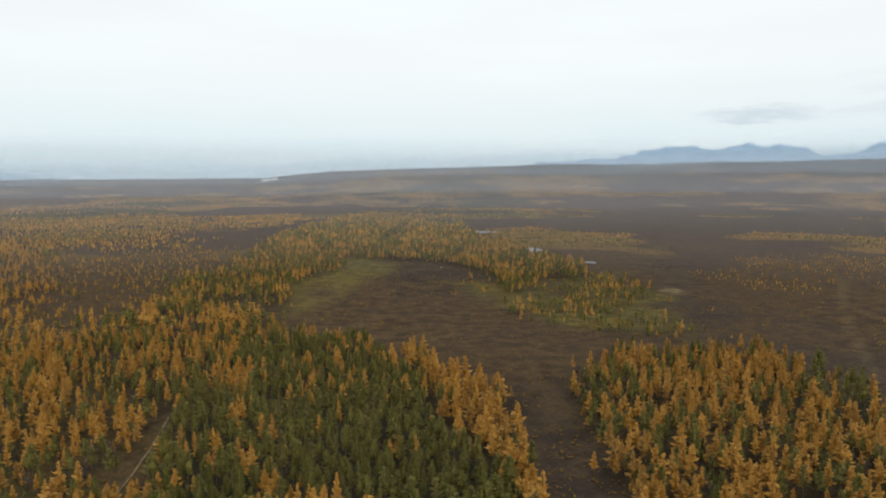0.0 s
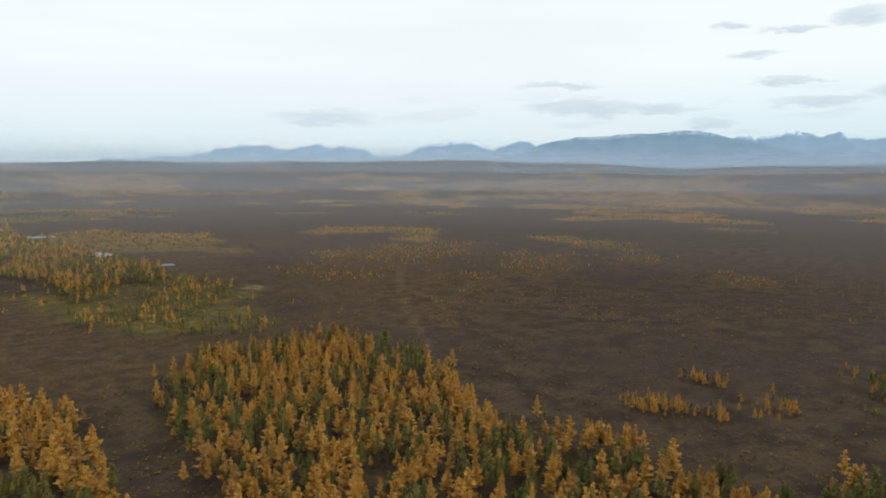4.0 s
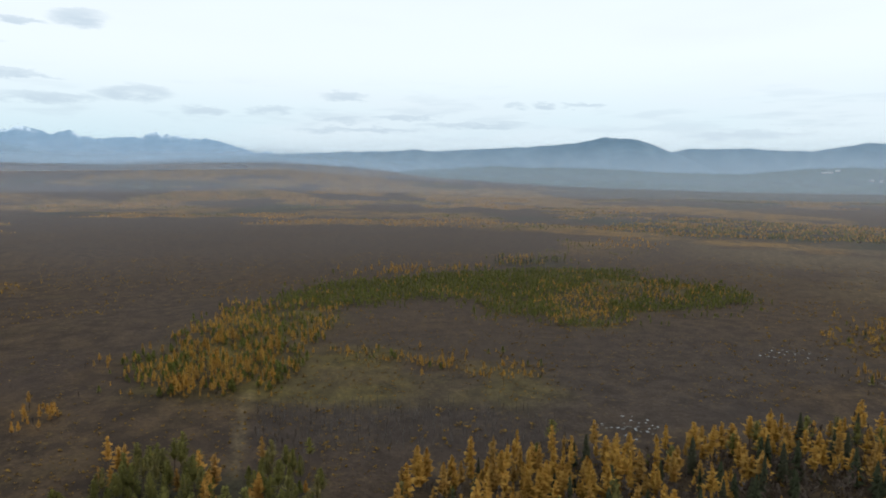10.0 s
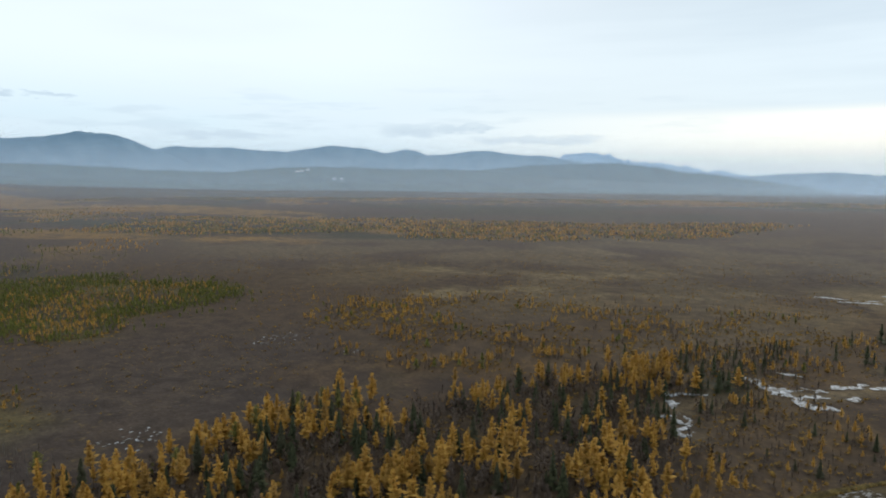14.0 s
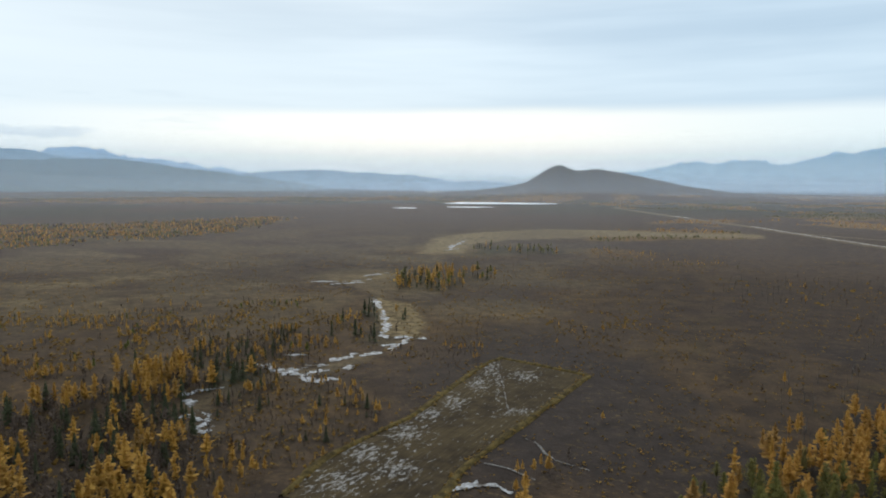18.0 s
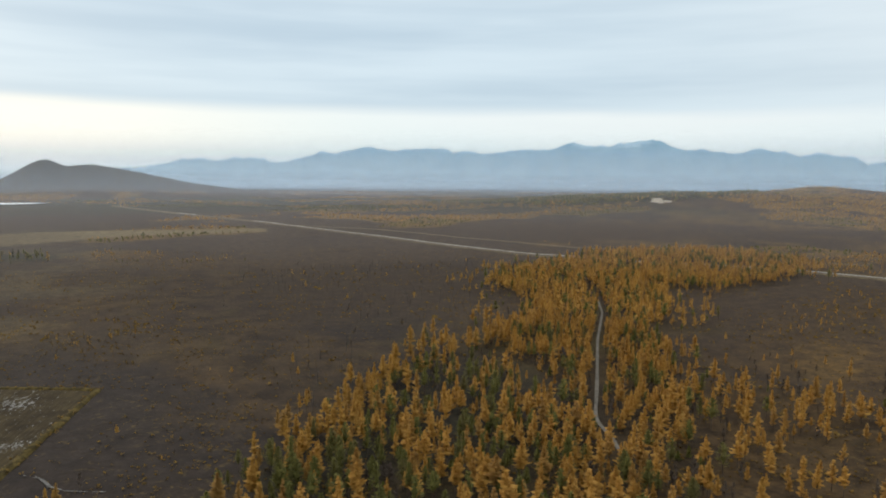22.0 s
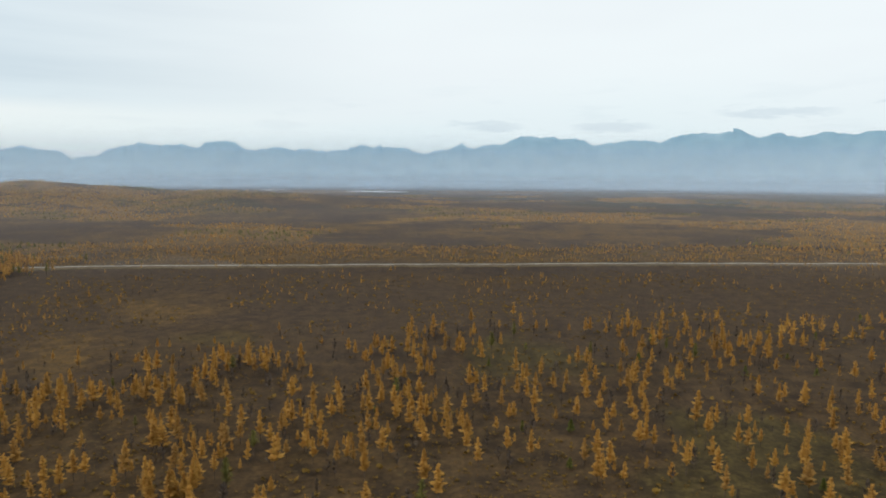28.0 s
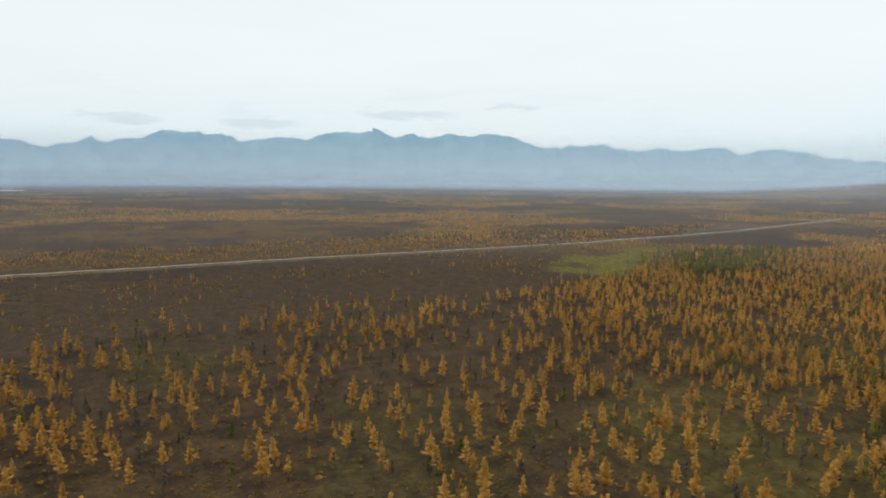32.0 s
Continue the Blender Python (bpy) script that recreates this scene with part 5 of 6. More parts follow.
def pools(half, step, lines, seed, name="frozen_pool", label="ragged frozen white pools along the creek", mat=None):
    """Lacy ice along the strands of a pool, broken by tussocks."""
    def keep(x, y):
        d = np.full(x.shape, 1e9)
        for line in lines:
            d = np.minimum(d, off_line(x, y, line))
        lace = 1.5 * (patchy(x, y, 6.0, seed, 4) - 0.5) + 1.1 * (patchy(x, y, 2.0, seed + 9, 3) - 0.5)
        return d < half * (0.55 + lace * 1.9)
    pts = [q for line in lines for q in line]
    xs, ys = [q[0] for q in pts], [q[1] for q in pts]
    co, quads = patch_mesh(min(xs) - 9, max(xs) + 9, min(ys) - 9, max(ys) + 9, step, keep, 0.3)
    tagged(new(name, mesh_of(name, co, quads, [mat or M_ICE])), label, "water", kind="structure")


for k, (half, step, lines) in enumerate(CREEK_ICE):
    pools(half, step, lines, 61 + k)
for ring, step, blur in ((REEDS[0], 0.8, 5.0), (REEDS[2], 1.2, 6.0)):
    xs, ys = [p[0] for p in ring], [p[1] for p in ring]
    co, quads = patch_mesh(min(xs) - 4, max(xs) + 4, min(ys) - 4, max(ys) + 4, step, lambda x, y: inside(x + blur * (patchy(x, y, 9, 67) - 0.5), y + blur * (patchy(x, y, 9, 68) - 0.5), ring) & (patchy(x, y, 4, 69, 3) > 0.28), 0.22)
    tagged(new("reed_bed", mesh_of("reed_bed", co, quads, [M_REED])), "patch of pale ochre reeds on wet ground", "reeds", kind="structure")

# ---- the flooded field with its berms ----
FIELD_W = [(74, -158), (73, -182), (57, -223), (43, -293), (37, -306)]
FIELD_E = [(-1, -284), (16, -234), (33, -185), (36, -153)]

# ice on the field: centre, half length, half width, heading of the length
FIELD_ICE = [(39.7, -288.5, 20.6, 3.3, -82), (40.4, -263.4, 12.3, 4.8, -81), (24.4, -278.6, 8.2, 6.7, -85), (22.6, -235.1, 5.7, 4.1, -163), (45.9, -240.5, 10.5, 5.0, -79), (52.9, -227.1, 7.7, 7.1, -163), (54.6, -207.2, 10.2, 7.1, -75), (62.7, -189.5, 9.8, 7.4, -72), (50.7, -180.5, 7.9, 7.8, -74), (63.1, -169.2, 9.2, 9.0, -70), (32.7, -261.9, 23.5, 1.3, -83)]
FIELD_RUTS = [[(37.9, -307.3), (35.8, -285.3), (30.7, -262.6), (27.3, -242.9), (25.1, -232.6), (26.4, -228.1), (32.9, -227.9), (41.7, -229.3)]]


def build_field():
    u, v = np.meshgrid(np.linspace(0, 1, 60), np.linspace(0, 1, 150), indexing="ij")
    w = np.array(FIELD_W[::-1], float)
    ee = np.array(FIELD_E, float)

    def along(line, s):
        d = np.concatenate([[0], np.cumsum(np.hypot(*np.diff(line, axis=0).T))])
        return np.interp(s * d[-1], d, line[:, 0]), np.interp(s * d[-1], d, line[:, 1])
    (wx, wy), (ex, ey) = along(w, v), along(ee, v)
    x, y = wx + (ex - wx) * u, wy + (ey - wy) * u
    z = terrain(x, y) + 0.22 + 0.05 * np.sin(u * 150)
    n, m = x.shape
    i, j = np.meshgrid(np.arange(n - 1), np.arange(m - 1), indexing="ij")
    a0 = (i * m + j).ravel()
    me = mesh_of("field", np.column_stack([x.ravel(), y.ravel(), z.ravel()]), np.stack([a0, a0 + m, a0 + m + 1, a0 + 1], 1), [M_FIELD])
    tagged(new("field", me), "fallow field with frozen puddles between grassy berms", "field", kind="structure")
    wet = np.zeros_like(x)
    for cx, cy, ra, rb, turn in FIELD_ICE:
        c, q = math.cos(radians(turn)), math.sin(radians(turn))
        p, o = ((x - cx) * c + (y - cy) * q) / ra, (-(x - cx) * q + (y - cy) * c) / rb
        wet = np.maximum(wet, np.exp(-(p * p + o * o)))
    at = me.attributes.new("wet", "FLOAT", "POINT")
    at.data.foreach_set("value", wet.ravel().astype(np.float32))
    for k, line in enumerate(FIELD_RUTS + MOOR_RUTS):
        pools(0.26, 0.2, [line], 91 + k, "rut", "frozen wheel rut across wet ground", M_PUDDLE)
    for line in (FIELD_W, FIELD_E, [FIELD_W[-1], FIELD_E[0]]):
        co, quads = ribbon(line, 1.5, 0.05, 6, 0.75, 0.75, 8, 1.5)
        co[:, 2] += 0.5 * (patchy(co[:, 0], co[:, 1], 3.0, 88, 3) - 0.5)
        tagged(new("berm", mesh_of("berm", co, quads, [M_BERM], smooth_on=True)), "low overgrown earth berm with dry grass", "berm", kind="structure")


build_field()
pools(1.6, 0.3, [[(33, -170), (27, -176), (21, -175), (19, -173)]], 97)
for k, (cx, cy, spread, count) in enumerate([(317, -160, 12, 26), (273, -173, 4, 6), (222, -60, 9, 34)]):
    rng = random.Random(k)
    for q in range(count):
        co, tri = blob(cx + rng.gauss(0, spread * 0.5), cy + rng.gauss(0, spread * 0.6), rng.uniform(0.3, 0.95), rng.uniform(0.2, 0.6), rng.uniform(0, 180), 0.3, 300 + k * 40 + q, 0.8, 16)
        tagged(new("puddle", mesh_of("puddle", co, tri, [M_ICE])), "small bright ice puddle on the dark moor", "water", "puddles on the moor", "structure")

co, tri = blob(-353, 394, 14, 9, 40, 0.15, 78, 0.6, 40)
tagged(new("wet_hollow", mesh_of("wet_hollow", co, tri, [M_DARK_GROUND])), "dark patch on the ground among the larches", "hollow", kind="structure")
co, tri = blob(-1168, -1218, 42, 20, 50, 1.8, 79, 0.9, 60)
tagged(new("quarry", mesh_of("quarry", co, tri, [M_SAND])), "bare cream sand quarry on the wooded hill", "quarry", kind="structure")

# ---- trees ----


def octa(centre, axis, length, wide, thick, rng):
    """A rough leafy clump: six corners, eight triangles."""
    ax = Vector(axis).normalized()
    sd = ax.cross(Vector((0, 0, 1)))
    sd = sd.normalized() if sd.length > 1e-3 else Vector((1, 0, 0))
    up = sd.cross(ax)
    c = Vector(centre)
    j = lambda s: s * rng.uniform(0.7, 1.3)
    p = [c + ax * j(length), c - ax * j(length), c + sd * j(wide), c - sd * j(wide), c + up * j(thick), c - up * j(thick)]
    f = [(0, 2, 4), (2, 1, 4), (1, 3, 4), (3, 0, 4), (2, 0, 5), (1, 2, 5), (3, 1, 5), (0, 3, 5)]
    return [tuple(q) for q in p], f


def stem(height, radius, sides, bend, rng, base=-0.04):
    rows = [(base, 1.0), (height * 0.5, 0.62), (height, 0.15)]
    co, tri = [], []
    bx, by = rng.uniform(-bend, bend), rng.uniform(-bend, bend)
    for h, s in rows:
        f = (max(h, 0) / height) ** 2
        co += [(bx * f + radius * s * math.cos(2 * math.pi * k / sides), by * f + radius * s * math.sin(2 * math.pi * k / sides), h) for k in range(sides)]
    for q in range(len(rows) - 1):
        for k in range(sides):
            a0, b0 = q * sides + k, q * sides + (k + 1) % sides
            tri += [(a0, b0, b0 + sides), (a0, b0 + sides, a0 + sides)]
    return co, tri


def spray(root, tip, wide, droop):
    """A folded branch spray: four corners, two triangles that share the branch as their ridge."""
    r, t = Vector(root), Vector(tip)
    along = t - r
    side = along.cross(Vector((0, 0, 1)))
    side = side.normalized() if side.length > 1e-4 else Vector((1, 0, 0))
    m = r.lerp(t, 0.55) - Vector((0, 0, droop))
    return [tuple(r), tuple(t), tuple(m + side * wide), tuple(m - side * wide)], [(0, 2, 1), (0, 1, 3)]


def crown_of(kind, count, rng):
    """Crown of a tree one unit high: branch sprays round a slender core."""
    co, tri = [], []

    def put(piece):
        n = len(co)
        co.extend(piece[0])
        tri.extend((x + n, y + n, z + n) for x, y, z in piece[1])
    if count == 1 and kind in (LARCH, PINE):        # farthest trees: a slim tapered spire
        turn = rng.uniform(0, 6.28)
        base = [(0.13 * rng.uniform(0.7, 1.3) * math.cos(turn + 2.094 * k), 0.13 * rng.uniform(0.7, 1.3) * math.sin(turn + 2.094 * k), rng.uniform(0.05, 0.3)) for k in range(3)]
        return base + [(0, 0, 1.0)], [(0, 1, 3), (1, 2, 3), (2, 0, 3)]
    if count == 1 and kind == SHRUB:
        base = [(0.5 * rng.uniform(0.7, 1.3) * math.cos(1.571 * k), 0.5 * rng.uniform(0.7, 1.3) * math.sin(1.571 * k), rng.uniform(0, 0.25)) for k in range(4)]
        return base + [(rng.uniform(-0.2, 0.2), rng.uniform(-0.2, 0.2), 0.8)], [(0, 1, 4), (1, 2, 4), (2, 3, 4), (3, 0, 4)]
    if count <= 4:                      # far trees: a few rough clumps
        tall, wide = {LARCH: (0.36, 0.17), SPRUCE: (0.42, 0.13), SHRUB: (0.4, 0.5), PINE: (0.26, 0.2)}.get(kind, (0.36, 0.2))
        for k in range(count):
            f = (k + 0.5) / count
            put(octa((rng.uniform(-0.04, 0.04), rng.uniform(-0.04, 0.04), 0.5 if count == 1 and kind != SHRUB else 0.36 + 0.42 * f if kind != SHRUB else 0.35), (0.02, 0.03, 1), tall * (1.1 - 0.4 * f), wide * (1.15 - 0.6 * f), wide * (1.15 - 0.6 * f), rng))
        return co, tri
    few = (140.0 / count) ** 0.40
    low, waves, lean = rng.uniform(0.20, 0.34), rng.uniform(14, 24), rng.choice((1, 2))
    for k in range(count):
        f = min(1.0, max(0.0, (k + rng.uniform(-2, 3)) / count))
        turn = rng.uniform(0, 6.283)
        out = Vector((math.cos(turn), math.sin(turn), 0))
        if kind == LARCH:
            h = low + (0.97 - low) * f
            reach = (0.185 * (1 - f ** 1.5) ** 0.8 + 0.016) * rng.uniform(0.45, 1.2) * min(1.0, 0.5 + f * 3.2) * (0.88 + 0.22 * math.sin(f * waves + turn * lean))
            root, tip, wide = out * reach * 0.06, out * reach + Vector((0, 0, rng.uniform(-0.01, 0.05))), (0.027 + 0.165 * reach) * few
        elif kind == SPRUCE:
            h = 0.08 + 0.87 * f
            reach = (0.150 * (1 - f) ** 0.85 + 0.012) * rng.uniform(0.7, 1.15)
            root, tip, wide = out * reach * 0.05 + Vector((0, 0, 0.03)), out * reach - Vector((0, 0, 0.35 * reach)), (0.022 + 0.16 * reach) * few
        elif kind == YOUNG:
            h = 0.08 + 0.82 * f
            reach = (0.25 * (1 - f) ** 0.7 + 0.04) * rng.uniform(0.6, 1.15)
            root, tip, wide = out * reach * 0.2, out * reach + Vector((0, 0, 0.10)), (0.035 + 0.12 * reach) * few
        elif kind == PINE:
            h = low + 0.08 + (0.86 - low) * f
            shell = (0.150 * (1 - f ** 1.7) ** 0.75 + 0.008) * rng.uniform(0.3, 1.05) * min(1.0, 0.5 + 2.2 * f)
            dart = (out * rng.uniform(0.3, 1.0) + Vector((0, 0, rng.uniform(0.2, 1.1)))).normalized() * 0.055 * few ** 0.6
            root, tip, wide = out * shell * 0.6, out * shell + dart, 0.021 * few
        elif kind == BIRCH:
            h = 0.16 + 0.66 * f
            reach = 0.19 * math.sin(math.pi * min(1, 0.3 + 0.65 * f)) ** 0.7 * rng.uniform(0.4, 1.2)
            root, tip, wide = out * reach * 0.1, out * reach + Vector((0, 0, 0.15)), 0.020 * few
        else:
            h = rng.uniform(0.05, 0.35)
            root, tip, wide = out * 0.08, out * rng.uniform(0.25, 0.6) + Vector((0, 0, rng.uniform(0.2, 0.6))), 0.10 * few ** 0.5
        up = Vector((0, 0, h))
        put(spray(root + up, tip + up, wide * rng.uniform(0.7, 1.3), wide * rng.uniform(0.1, 0.7)))
    if kind in (LARCH, SPRUCE, YOUNG):
        wide = {LARCH: 0.058, SPRUCE: 0.06, YOUNG: 0.11}[kind]
        put(octa((0, 0, 0.52), (0.01, 0.01, 1), 0.24, wide, wide, rng))
        put(octa((0.01, 0, 0.74), (0.01, -0.01, 1), 0.24, wide * 0.66, wide * 0.66, rng))
    if kind == PINE:
        put(octa((0.01, 0, 0.58), (0.05, 0.03, 1), 0.22, 0.075, 0.075, rng))
        put(octa((0.01, 0, 0.78), (0.02, 0.03, 1), 0.19, 0.045, 0.045, rng))
    return co, tri


def snag_of(rng):
    co, tri = stem(1.0, 0.016, 5, 0.05, rng)
    for _ in range(5):
        h, turn = rng.uniform(0.35, 0.95), rng.uniform(0, 6.28)
        piece = octa((math.cos(turn) * 0.05, math.sin(turn) * 0.05, h), (math.cos(turn), math.sin(turn), 0.3), 0.07, 0.006, 0.006, rng)
        n = len(co)
        co += piece[0]
        tri += [(x + n, y + n, z + n) for x, y, z in piece[1]]
    return co, tri


LEAF = {LARCH: M_LARCH, PINE: M_PINE, YOUNG: M_YOUNG, SPRUCE: M_SPRUCE, BIRCH: M_TWIGS, SHRUB: M_SHRUB, SNAG: M_CHAR}
NAMES = {LARCH: "larch_tree", PINE: "pine_tree", YOUNG: "young_pine", SPRUCE: "spruce_tree", BIRCH: "bare_birch", SNAG: "burnt_snag", SHRUB: "shrub"}
LABELS = {LARCH: "golden autumn larch with a slender layered crown", PINE: "dark green pine with a rounded crown on bare trunk", YOUNG: "bushy olive green young pine", SPRUCE: "narrow dark green spruce", BIRCH: "leafless grey birch with thin twigs", SNAG: "charred dead trunk standing on burnt moor", SHRUB: "low yellow autumn shrub"}
GIRTH = {LARCH: 0.013, PINE: 0.014, YOUNG: 0.016, SPRUCE: 0.015, BIRCH: 0.009, SHRUB: 0.02, SNAG: 0.016}


def template(kind, clumps, seed):
    """Trunk and crown of a tree one unit high: corners, triangles, slots (0 trunk, 1 crown)."""
    rng = random.Random(seed * 31 + kind)
    if kind == SNAG:
        co, tri = snag_of(rng)
        return np.array(co), np.array(tri), np.zeros(len(tri), int), len(co)
    t_co, t_tri = ([], []) if clumps < 6 or kind == SHRUB else stem(0.9 if kind != SHRUB else 0.5, GIRTH[kind], 5 if clumps > 20 else 3, 0.02, rng)
    c_co, c_tri = crown_of(kind, clumps, rng)
    n = len(t_co)
    co = np.array(t_co + c_co)
    tri = np.array(t_tri + [(x + n, y + n, z + n) for x, y, z in c_tri])
    return co, tri, np.array([0] * len(t_tri) + [1] * len(c_tri)), n


def scatter():
    """All trees of the mapped woods: x, y, kind, height."""
    rows = []
    roads = [(HIGHWAY, 9), (TRACK_WOOD, 2.6), (TRACK_MOOR, 4), (TRACK_EAST, 4), (TRACK_WEST, 3.5), (CREEK, 4.5)]
    for k, (ring, gap, mix, height) in enumerate(WOODS):
        rng = np.random.RandomState(100 + k)
        xs, ys = [p[0] for p in ring], [p[1] for p in ring]
        gx, gy = np.meshgrid(np.arange(min(xs), max(xs) + gap, gap), np.arange(min(ys), max(ys) + gap, gap))
        x = gx.ravel() + rng.uniform(-0.55, 0.55, gx.size) * gap
        y = gy.ravel() + rng.uniform(-0.55, 0.55, gx.size) * gap
        trim = gap < 4.6 and height > 7 and min(ys) > 60        # the northern woods end sharply
        edge = np.maximum(2.0 * gap, (0.04 if trim else 0.06) * np.hypot(x, y))
        wx, wy = x + edge * (patchy(x, y, 5 * gap, 51) - 0.5), y + edge * (patchy(x, y, 5 * gap, 52) - 0.5)
        ok = inside(wx, wy, ring)
        ok |= (off_line(wx, wy, ring + ring[:1]) < np.minimum(edge, 30)) & (rng.uniform(0, 1, len(x)) < (0.02 if trim else 0.13))
        if gap <= 4.0 and height < 7:
            ok |= off_line(wx, wy, ring + ring[:1]) < 4
        ok &= np.hypot(x, y) > 146
        for other in WOODS[:k]:
            ok &= ~inside(x, y, other[0])
        for line, wide in roads:
            ok &= off_line(x, y, line) > wide
        ok &= ~inside(x, y, FIELD)
        bare = 0.47 if height == 5.0 and gap == 8.4 else 0.36 if height == 9.0 and mix[SHRUB] > 4.8 else 0.19 if gap < 4.3 and mix[SHRUB] < 1 else 0.45 if mix[SHRUB] >= 5 and gap < 7 else 0.30 if gap < 5.2 else 0.36 if gap < 8.5 else 0.42
        ok &= patchy(x, y, 6 * gap, 61 + k, 3) > bare
        x, y = x[ok], y[ok]
        share = np.cumsum(mix) / float(sum(mix))
        pick = np.clip(patchy(x, y, 16, 71 + k, 2) * 1.9 - 0.45, 0, 1) * 0.48 + rng.uniform(0, 1, len(x)) * 0.52
        order = np.argsort(np.argsort(pick)) / max(1.0, len(x))
        kind = np.searchsorted(share, order, side="right").clip(0, 6)
        h = height * (0.36 + 0.78 * rng.uniform(0, 1, len(x)) ** 0.8)
        h = np.where(kind == SHRUB, rng.uniform(0.12, 0.36, len(x)) * min(height, 6), h)
        h = np.where(kind == YOUNG, np.minimum(h, rng.uniform(3, 5.5, len(x))), h)
        h = np.where(kind == BIRCH, h * 0.75, h)
        rows.append(np.column_stack([x, y, kind, h]))
    # far woods on the plain
    rng = np.random.RandomState(77)
    n = 300000
    r, t = np.sqrt(rng.uniform(600 ** 2, 2700 ** 2, n)), rng.uniform(0, 2 * np.pi, n)
    x, y = r * np.cos(t), r * np.sin(t)
    ok = (np.maximum(far_wood(x, y), inside(x, y, GREEN_BANDS[0])) * rng.uniform(0, 1, n) > 0.35) & (off_line(x, y, HIGHWAY) > 9)
    for ring in REEDS:
        ok &= ~inside(x, y, ring)
    x, y = x[ok], y[ok]
    kind = np.where((patchy(x, y, 130, 91) > 0.545) | inside(x, y, GREEN_BANDS[0]), PINE, LARCH)
    rows.append(np.column_stack([x, y, kind, rng.uniform(2.0, 4.6, len(x))]))
    # low shrubs over the open moor
    n = 90000
    r, t = 150 + 620 * rng.uniform(0, 1, n) ** 1.25, rng.uniform(0, 2 * np.pi, n)
    x, y = r * np.cos(t), r * np.sin(t)
    ok = (patchy(x, y, 38, 95) + 0.22 * rng.uniform(0, 1, n) > 0.57) & ~inside(x, y, FIELD) & (off_line(x, y, HIGHWAY) > 9) & (off_line(x, y, TRACK_WOOD) > 4) & (off_line(x, y, CREEK) > 3)
    x, y = x[ok], y[ok]
    rows.append(np.column_stack([x, y, np.full(len(x), SHRUB), 0.3 + 0.8 * rng.uniform(0, 1, len(x)) ** 2]))
    # dry tufts and low shrubs on the berms
    for line in (FIELD_W, FIELD_E, [FIELD_W[-1], FIELD_E[0]]):
        for (ax, ay), (bx, by) in zip(line, line[1:]):
            n = int(math.hypot(bx - ax, by - ay) * 2.4)
            f = rng.uniform(0, 1, n)
            x, y = ax + (bx - ax) * f + rng.normal(0, 1.0, n), ay + (by - ay) * f + rng.normal(0, 1.0, n)
            rows.append(np.column_stack([x, y, np.full(n, SHRUB), 0.35 + 0.9 * rng.uniform(0, 1, n) ** 2]))
    return np.concatenate(rows)


def spread(kind, x, y):
    """How much wider than usual the crowns are: low shrubs, and the larches of the southern stands."""
    return {SHRUB: 1.4, SPRUCE: 1.2, PINE: 1.02}.get(kind, 1.0) + (0.3 * smooth(np.hypot(x, y), 300, 420) if kind == PINE else 0 * x) + (0.10 * smooth(0.6 * x - y, 140, 220) if kind == LARCH else 0)


def joined(name, label, kind, trees, clumps, seed):
    """Many trees of a kind as one mesh."""
    rng = np.random.RandomState(seed)
    variants = [template(kind, clumps, 50 + seed * 7 + v) for v in range(6)]
    which = rng.randint(0, 6, len(trees))
    cos, tris, slots, tones, base = [], [], [], [], 0
    for v, (co, tri, slot, _) in enumerate(variants):
        t = trees[which == v]
        if not len(t):
            continue
        turn = rng.uniform(0, 2 * np.pi, len(t))
        wide = t[:, 3] * rng.uniform(0.9, 1.4, len(t)) * spread(kind, t[:, 0], t[:, 1]) * np.where(np.hypot(t[:, 0], t[:, 1]) > 850, 1.9, 1.0)
        c, s = np.cos(turn)[:, None], np.sin(turn)[:, None]
        x = t[:, 0, None] + wide[:, None] * (co[None, :, 0] * c - co[None, :, 1] * s)
        y = t[:, 1, None] + wide[:, None] * (co[None, :, 0] * s + co[None, :, 1] * c)
        z = terrain(t[:, 0], t[:, 1])[:, None] + t[:, 3, None] * co[None, :, 2]
        cos.append(np.stack([x, y, z], 2).reshape(-1, 3))
        tris.append((tri[None] + (base + np.arange(len(t)) * len(co))[:, None, None]).reshape(-1, 3))
        slots.append(np.tile(slot, len(t)))
        # beyond 850 m lower, duller tones stand in for haze over the crowns
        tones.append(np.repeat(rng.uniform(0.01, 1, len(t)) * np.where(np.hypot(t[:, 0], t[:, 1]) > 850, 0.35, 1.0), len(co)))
        base += len(t) * len(co)
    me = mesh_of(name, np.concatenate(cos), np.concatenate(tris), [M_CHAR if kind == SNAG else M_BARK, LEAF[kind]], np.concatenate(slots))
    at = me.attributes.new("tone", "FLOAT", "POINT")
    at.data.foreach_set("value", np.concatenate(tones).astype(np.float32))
    return tagged(new(name, me), label, "trees" if kind != SHRUB else "shrubs", kind="stuff")


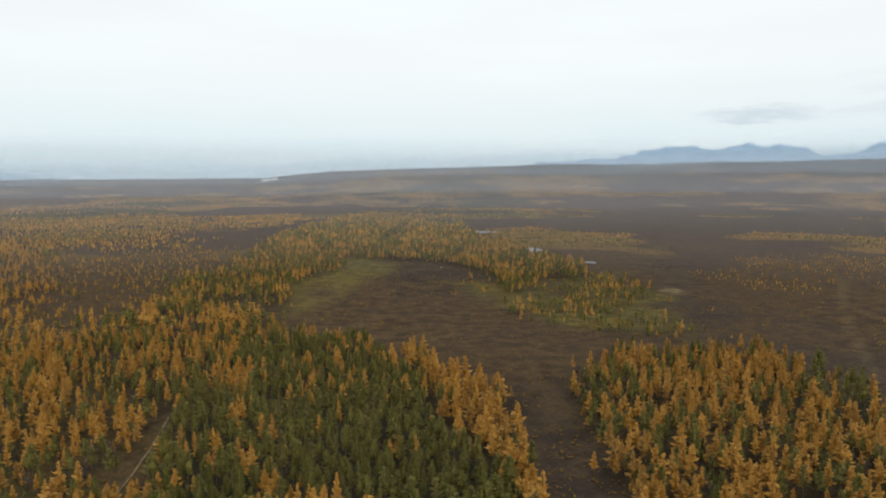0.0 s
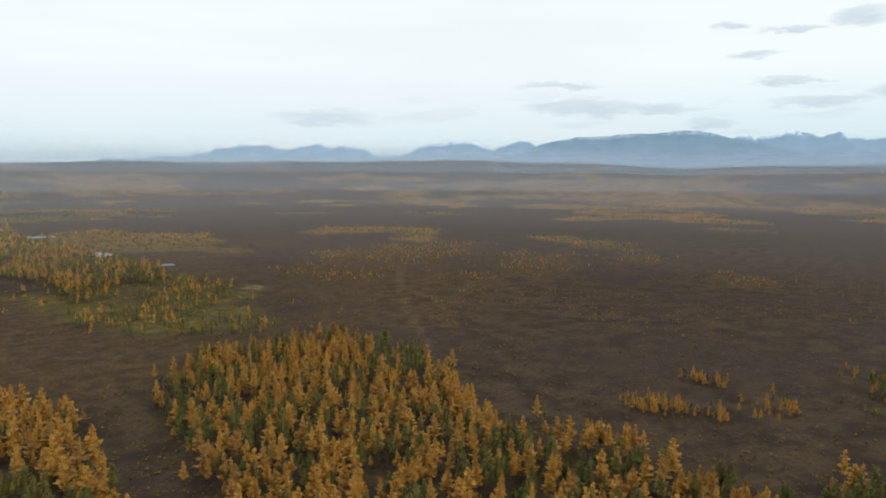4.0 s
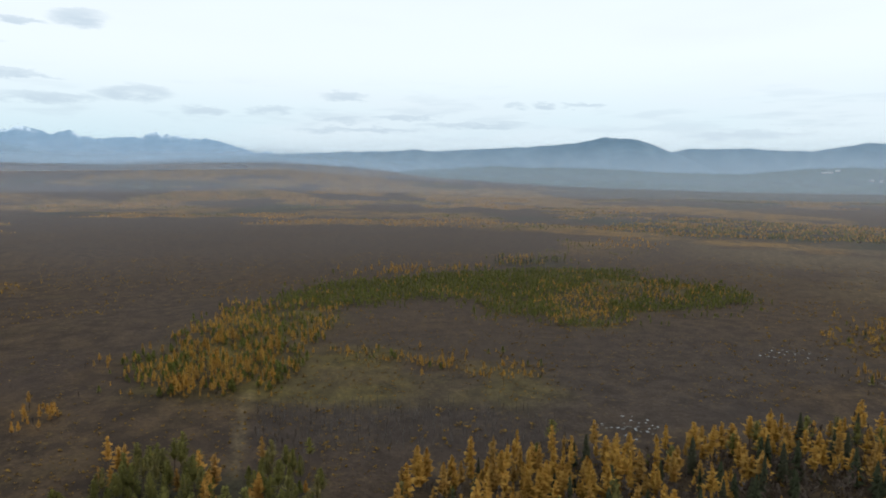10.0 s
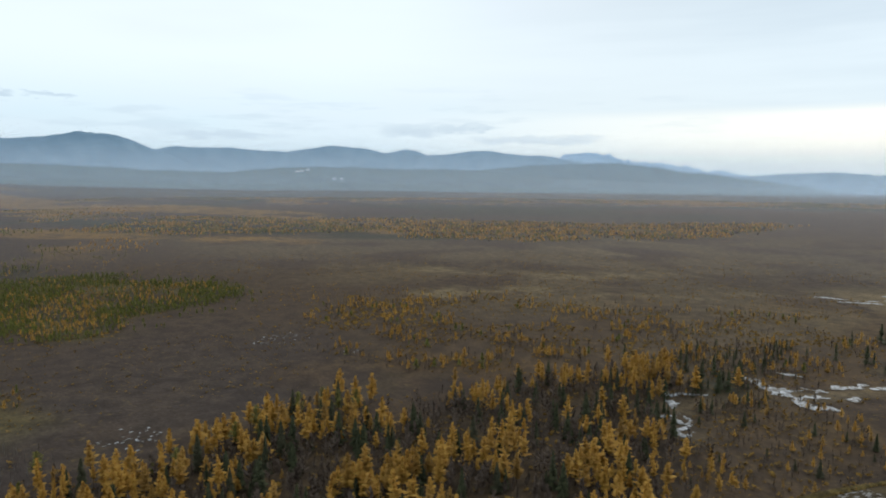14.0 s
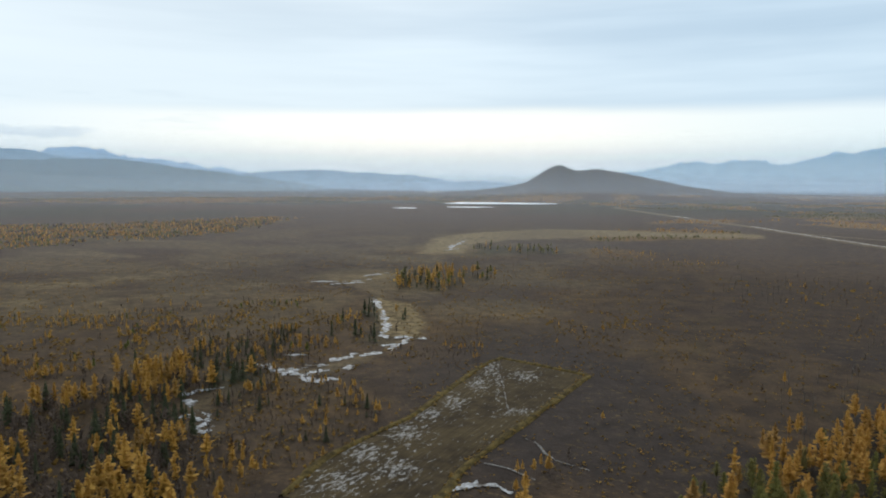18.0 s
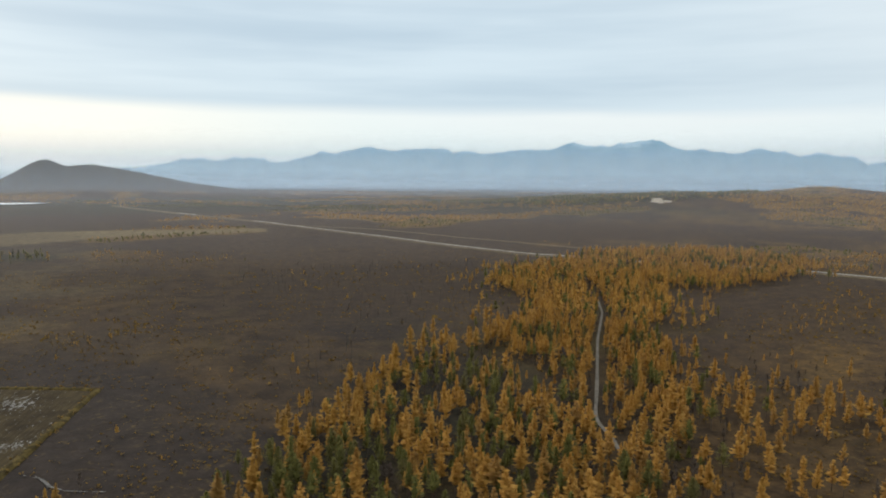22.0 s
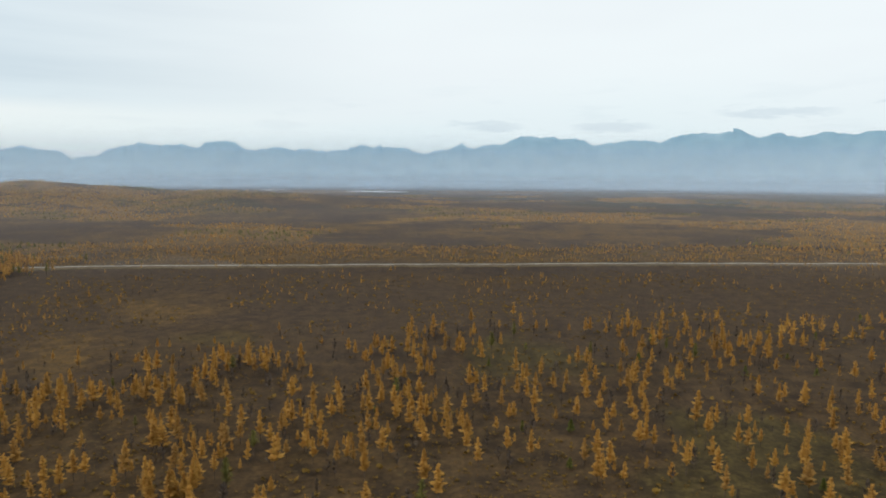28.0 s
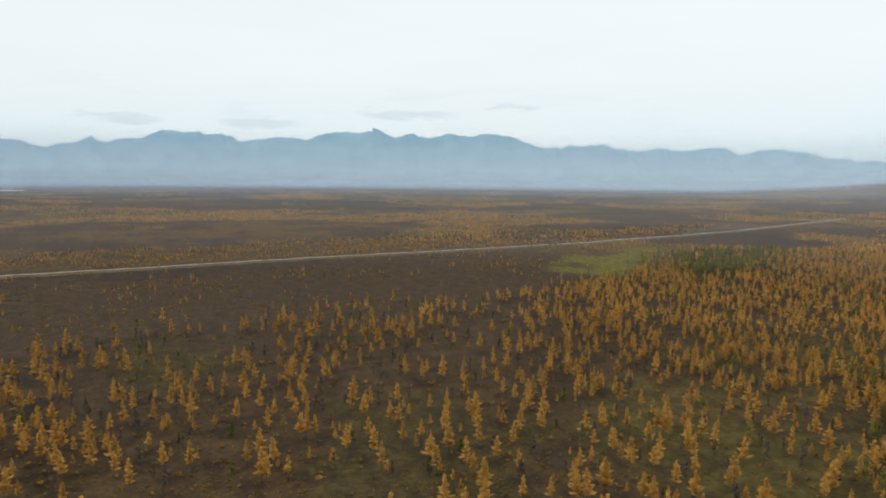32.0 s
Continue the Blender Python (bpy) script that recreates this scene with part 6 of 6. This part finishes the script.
SINGLE = {LARCH: 300, PINE: 300, YOUNG: 120, SPRUCE: 150, BIRCH: 120, SNAG: 150, SHRUB: 150}
CLUMPS = {LARCH: (260, 84, 15, 1, 1), PINE: (260, 84, 18, 1, 1), YOUNG: (90, 30, 10, 2, 1), SPRUCE: (150, 54, 20, 3, 1), BIRCH: (60, 26, 10, 3, 1), SNAG: (1, 1, 1, 1, 1), SHRUB: (30, 6, 1, 1, 1)}
WOOD_LABEL = {LARCH: "golden larch woods on the plain", PINE: "dark green pine woods on the plain", YOUNG: "thicket of olive green young pines", SPRUCE: "dark spruces in the wood by the creek", BIRCH: "leafless grey birches among the larches", SNAG: "charred dead trunks on the burnt moor", SHRUB: "low yellow and brown moor shrubs"}


def single_tree(kind, seed):
    """One tree as a thing: an empty with trunk and crown."""
    co, tri, slot, n = template(kind, CLUMPS[kind][0], seed)
    if kind == SNAG:
        ob = new(NAMES[kind], mesh_of("snag", co, tri, [M_CHAR]))
        return tagged(ob, LABELS[kind], "dead tree", "burnt snags")
    base = new(NAMES[kind])
    if n:
        part("trunk", mesh_of("trunk", co[:n], tri[slot == 0], [M_BARK]), base)
    part("crown", mesh_of("crown", co[n:], tri[slot == 1] - n, [LEAF[kind]]), base)
    return tagged(base, LABELS[kind], "shrub" if kind == SHRUB else "tree", NAMES[kind].replace("_", " ") + "s near the clearing")


def plant():
    trees = scatter()
    for kind in range(7):
        mine = trees[trees[:, 2] == kind]
        far = np.hypot(mine[:, 0], mine[:, 1])
        order = np.argsort(np.where(far > 168, far, far + 400))
        mine, far = mine[order], far[order]
        singles = mine[:SINGLE[kind]]
        rng = random.Random(kind)
        protos = [single_tree(kind, 10 + v) for v in range(min(6, len(singles)))]
        for k, (x, y, _, h) in enumerate(singles):
            wide = h * rng.uniform(0.9, 1.4) * float(spread(kind, x, y))
            m = Matrix.LocRotScale((x, y, float(terrain(x, y))), Euler((0, 0, rng.uniform(0, 6.28))), None)
            ob = protos[k] if k < len(protos) else copy_thing(protos[k % len(protos)], m)
            ob.matrix_basis = m
            ob.scale = (wide, wide, h)
        rest, far = mine[SINGLE[kind]:], np.hypot(mine[SINGLE[kind]:, 0], mine[SINGLE[kind]:, 1])
        for k, (lo, hi) in enumerate(((0, 380), (380, 850), (850, 1300), (1300, 1e9))):
            some = rest[(far >= lo) & (far < hi)]
            if len(some):
                joined({LARCH: "larch_wood", PINE: "pine_wood", YOUNG: "pine_thicket", SPRUCE: "spruce_wood", BIRCH: "birch_wood", SNAG: "burnt_snags", SHRUB: "moor_shrubs"}[kind], WOOD_LABEL[kind], kind, some, CLUMPS[kind][k + 1], 3 + kind * 5 + k)


plant()
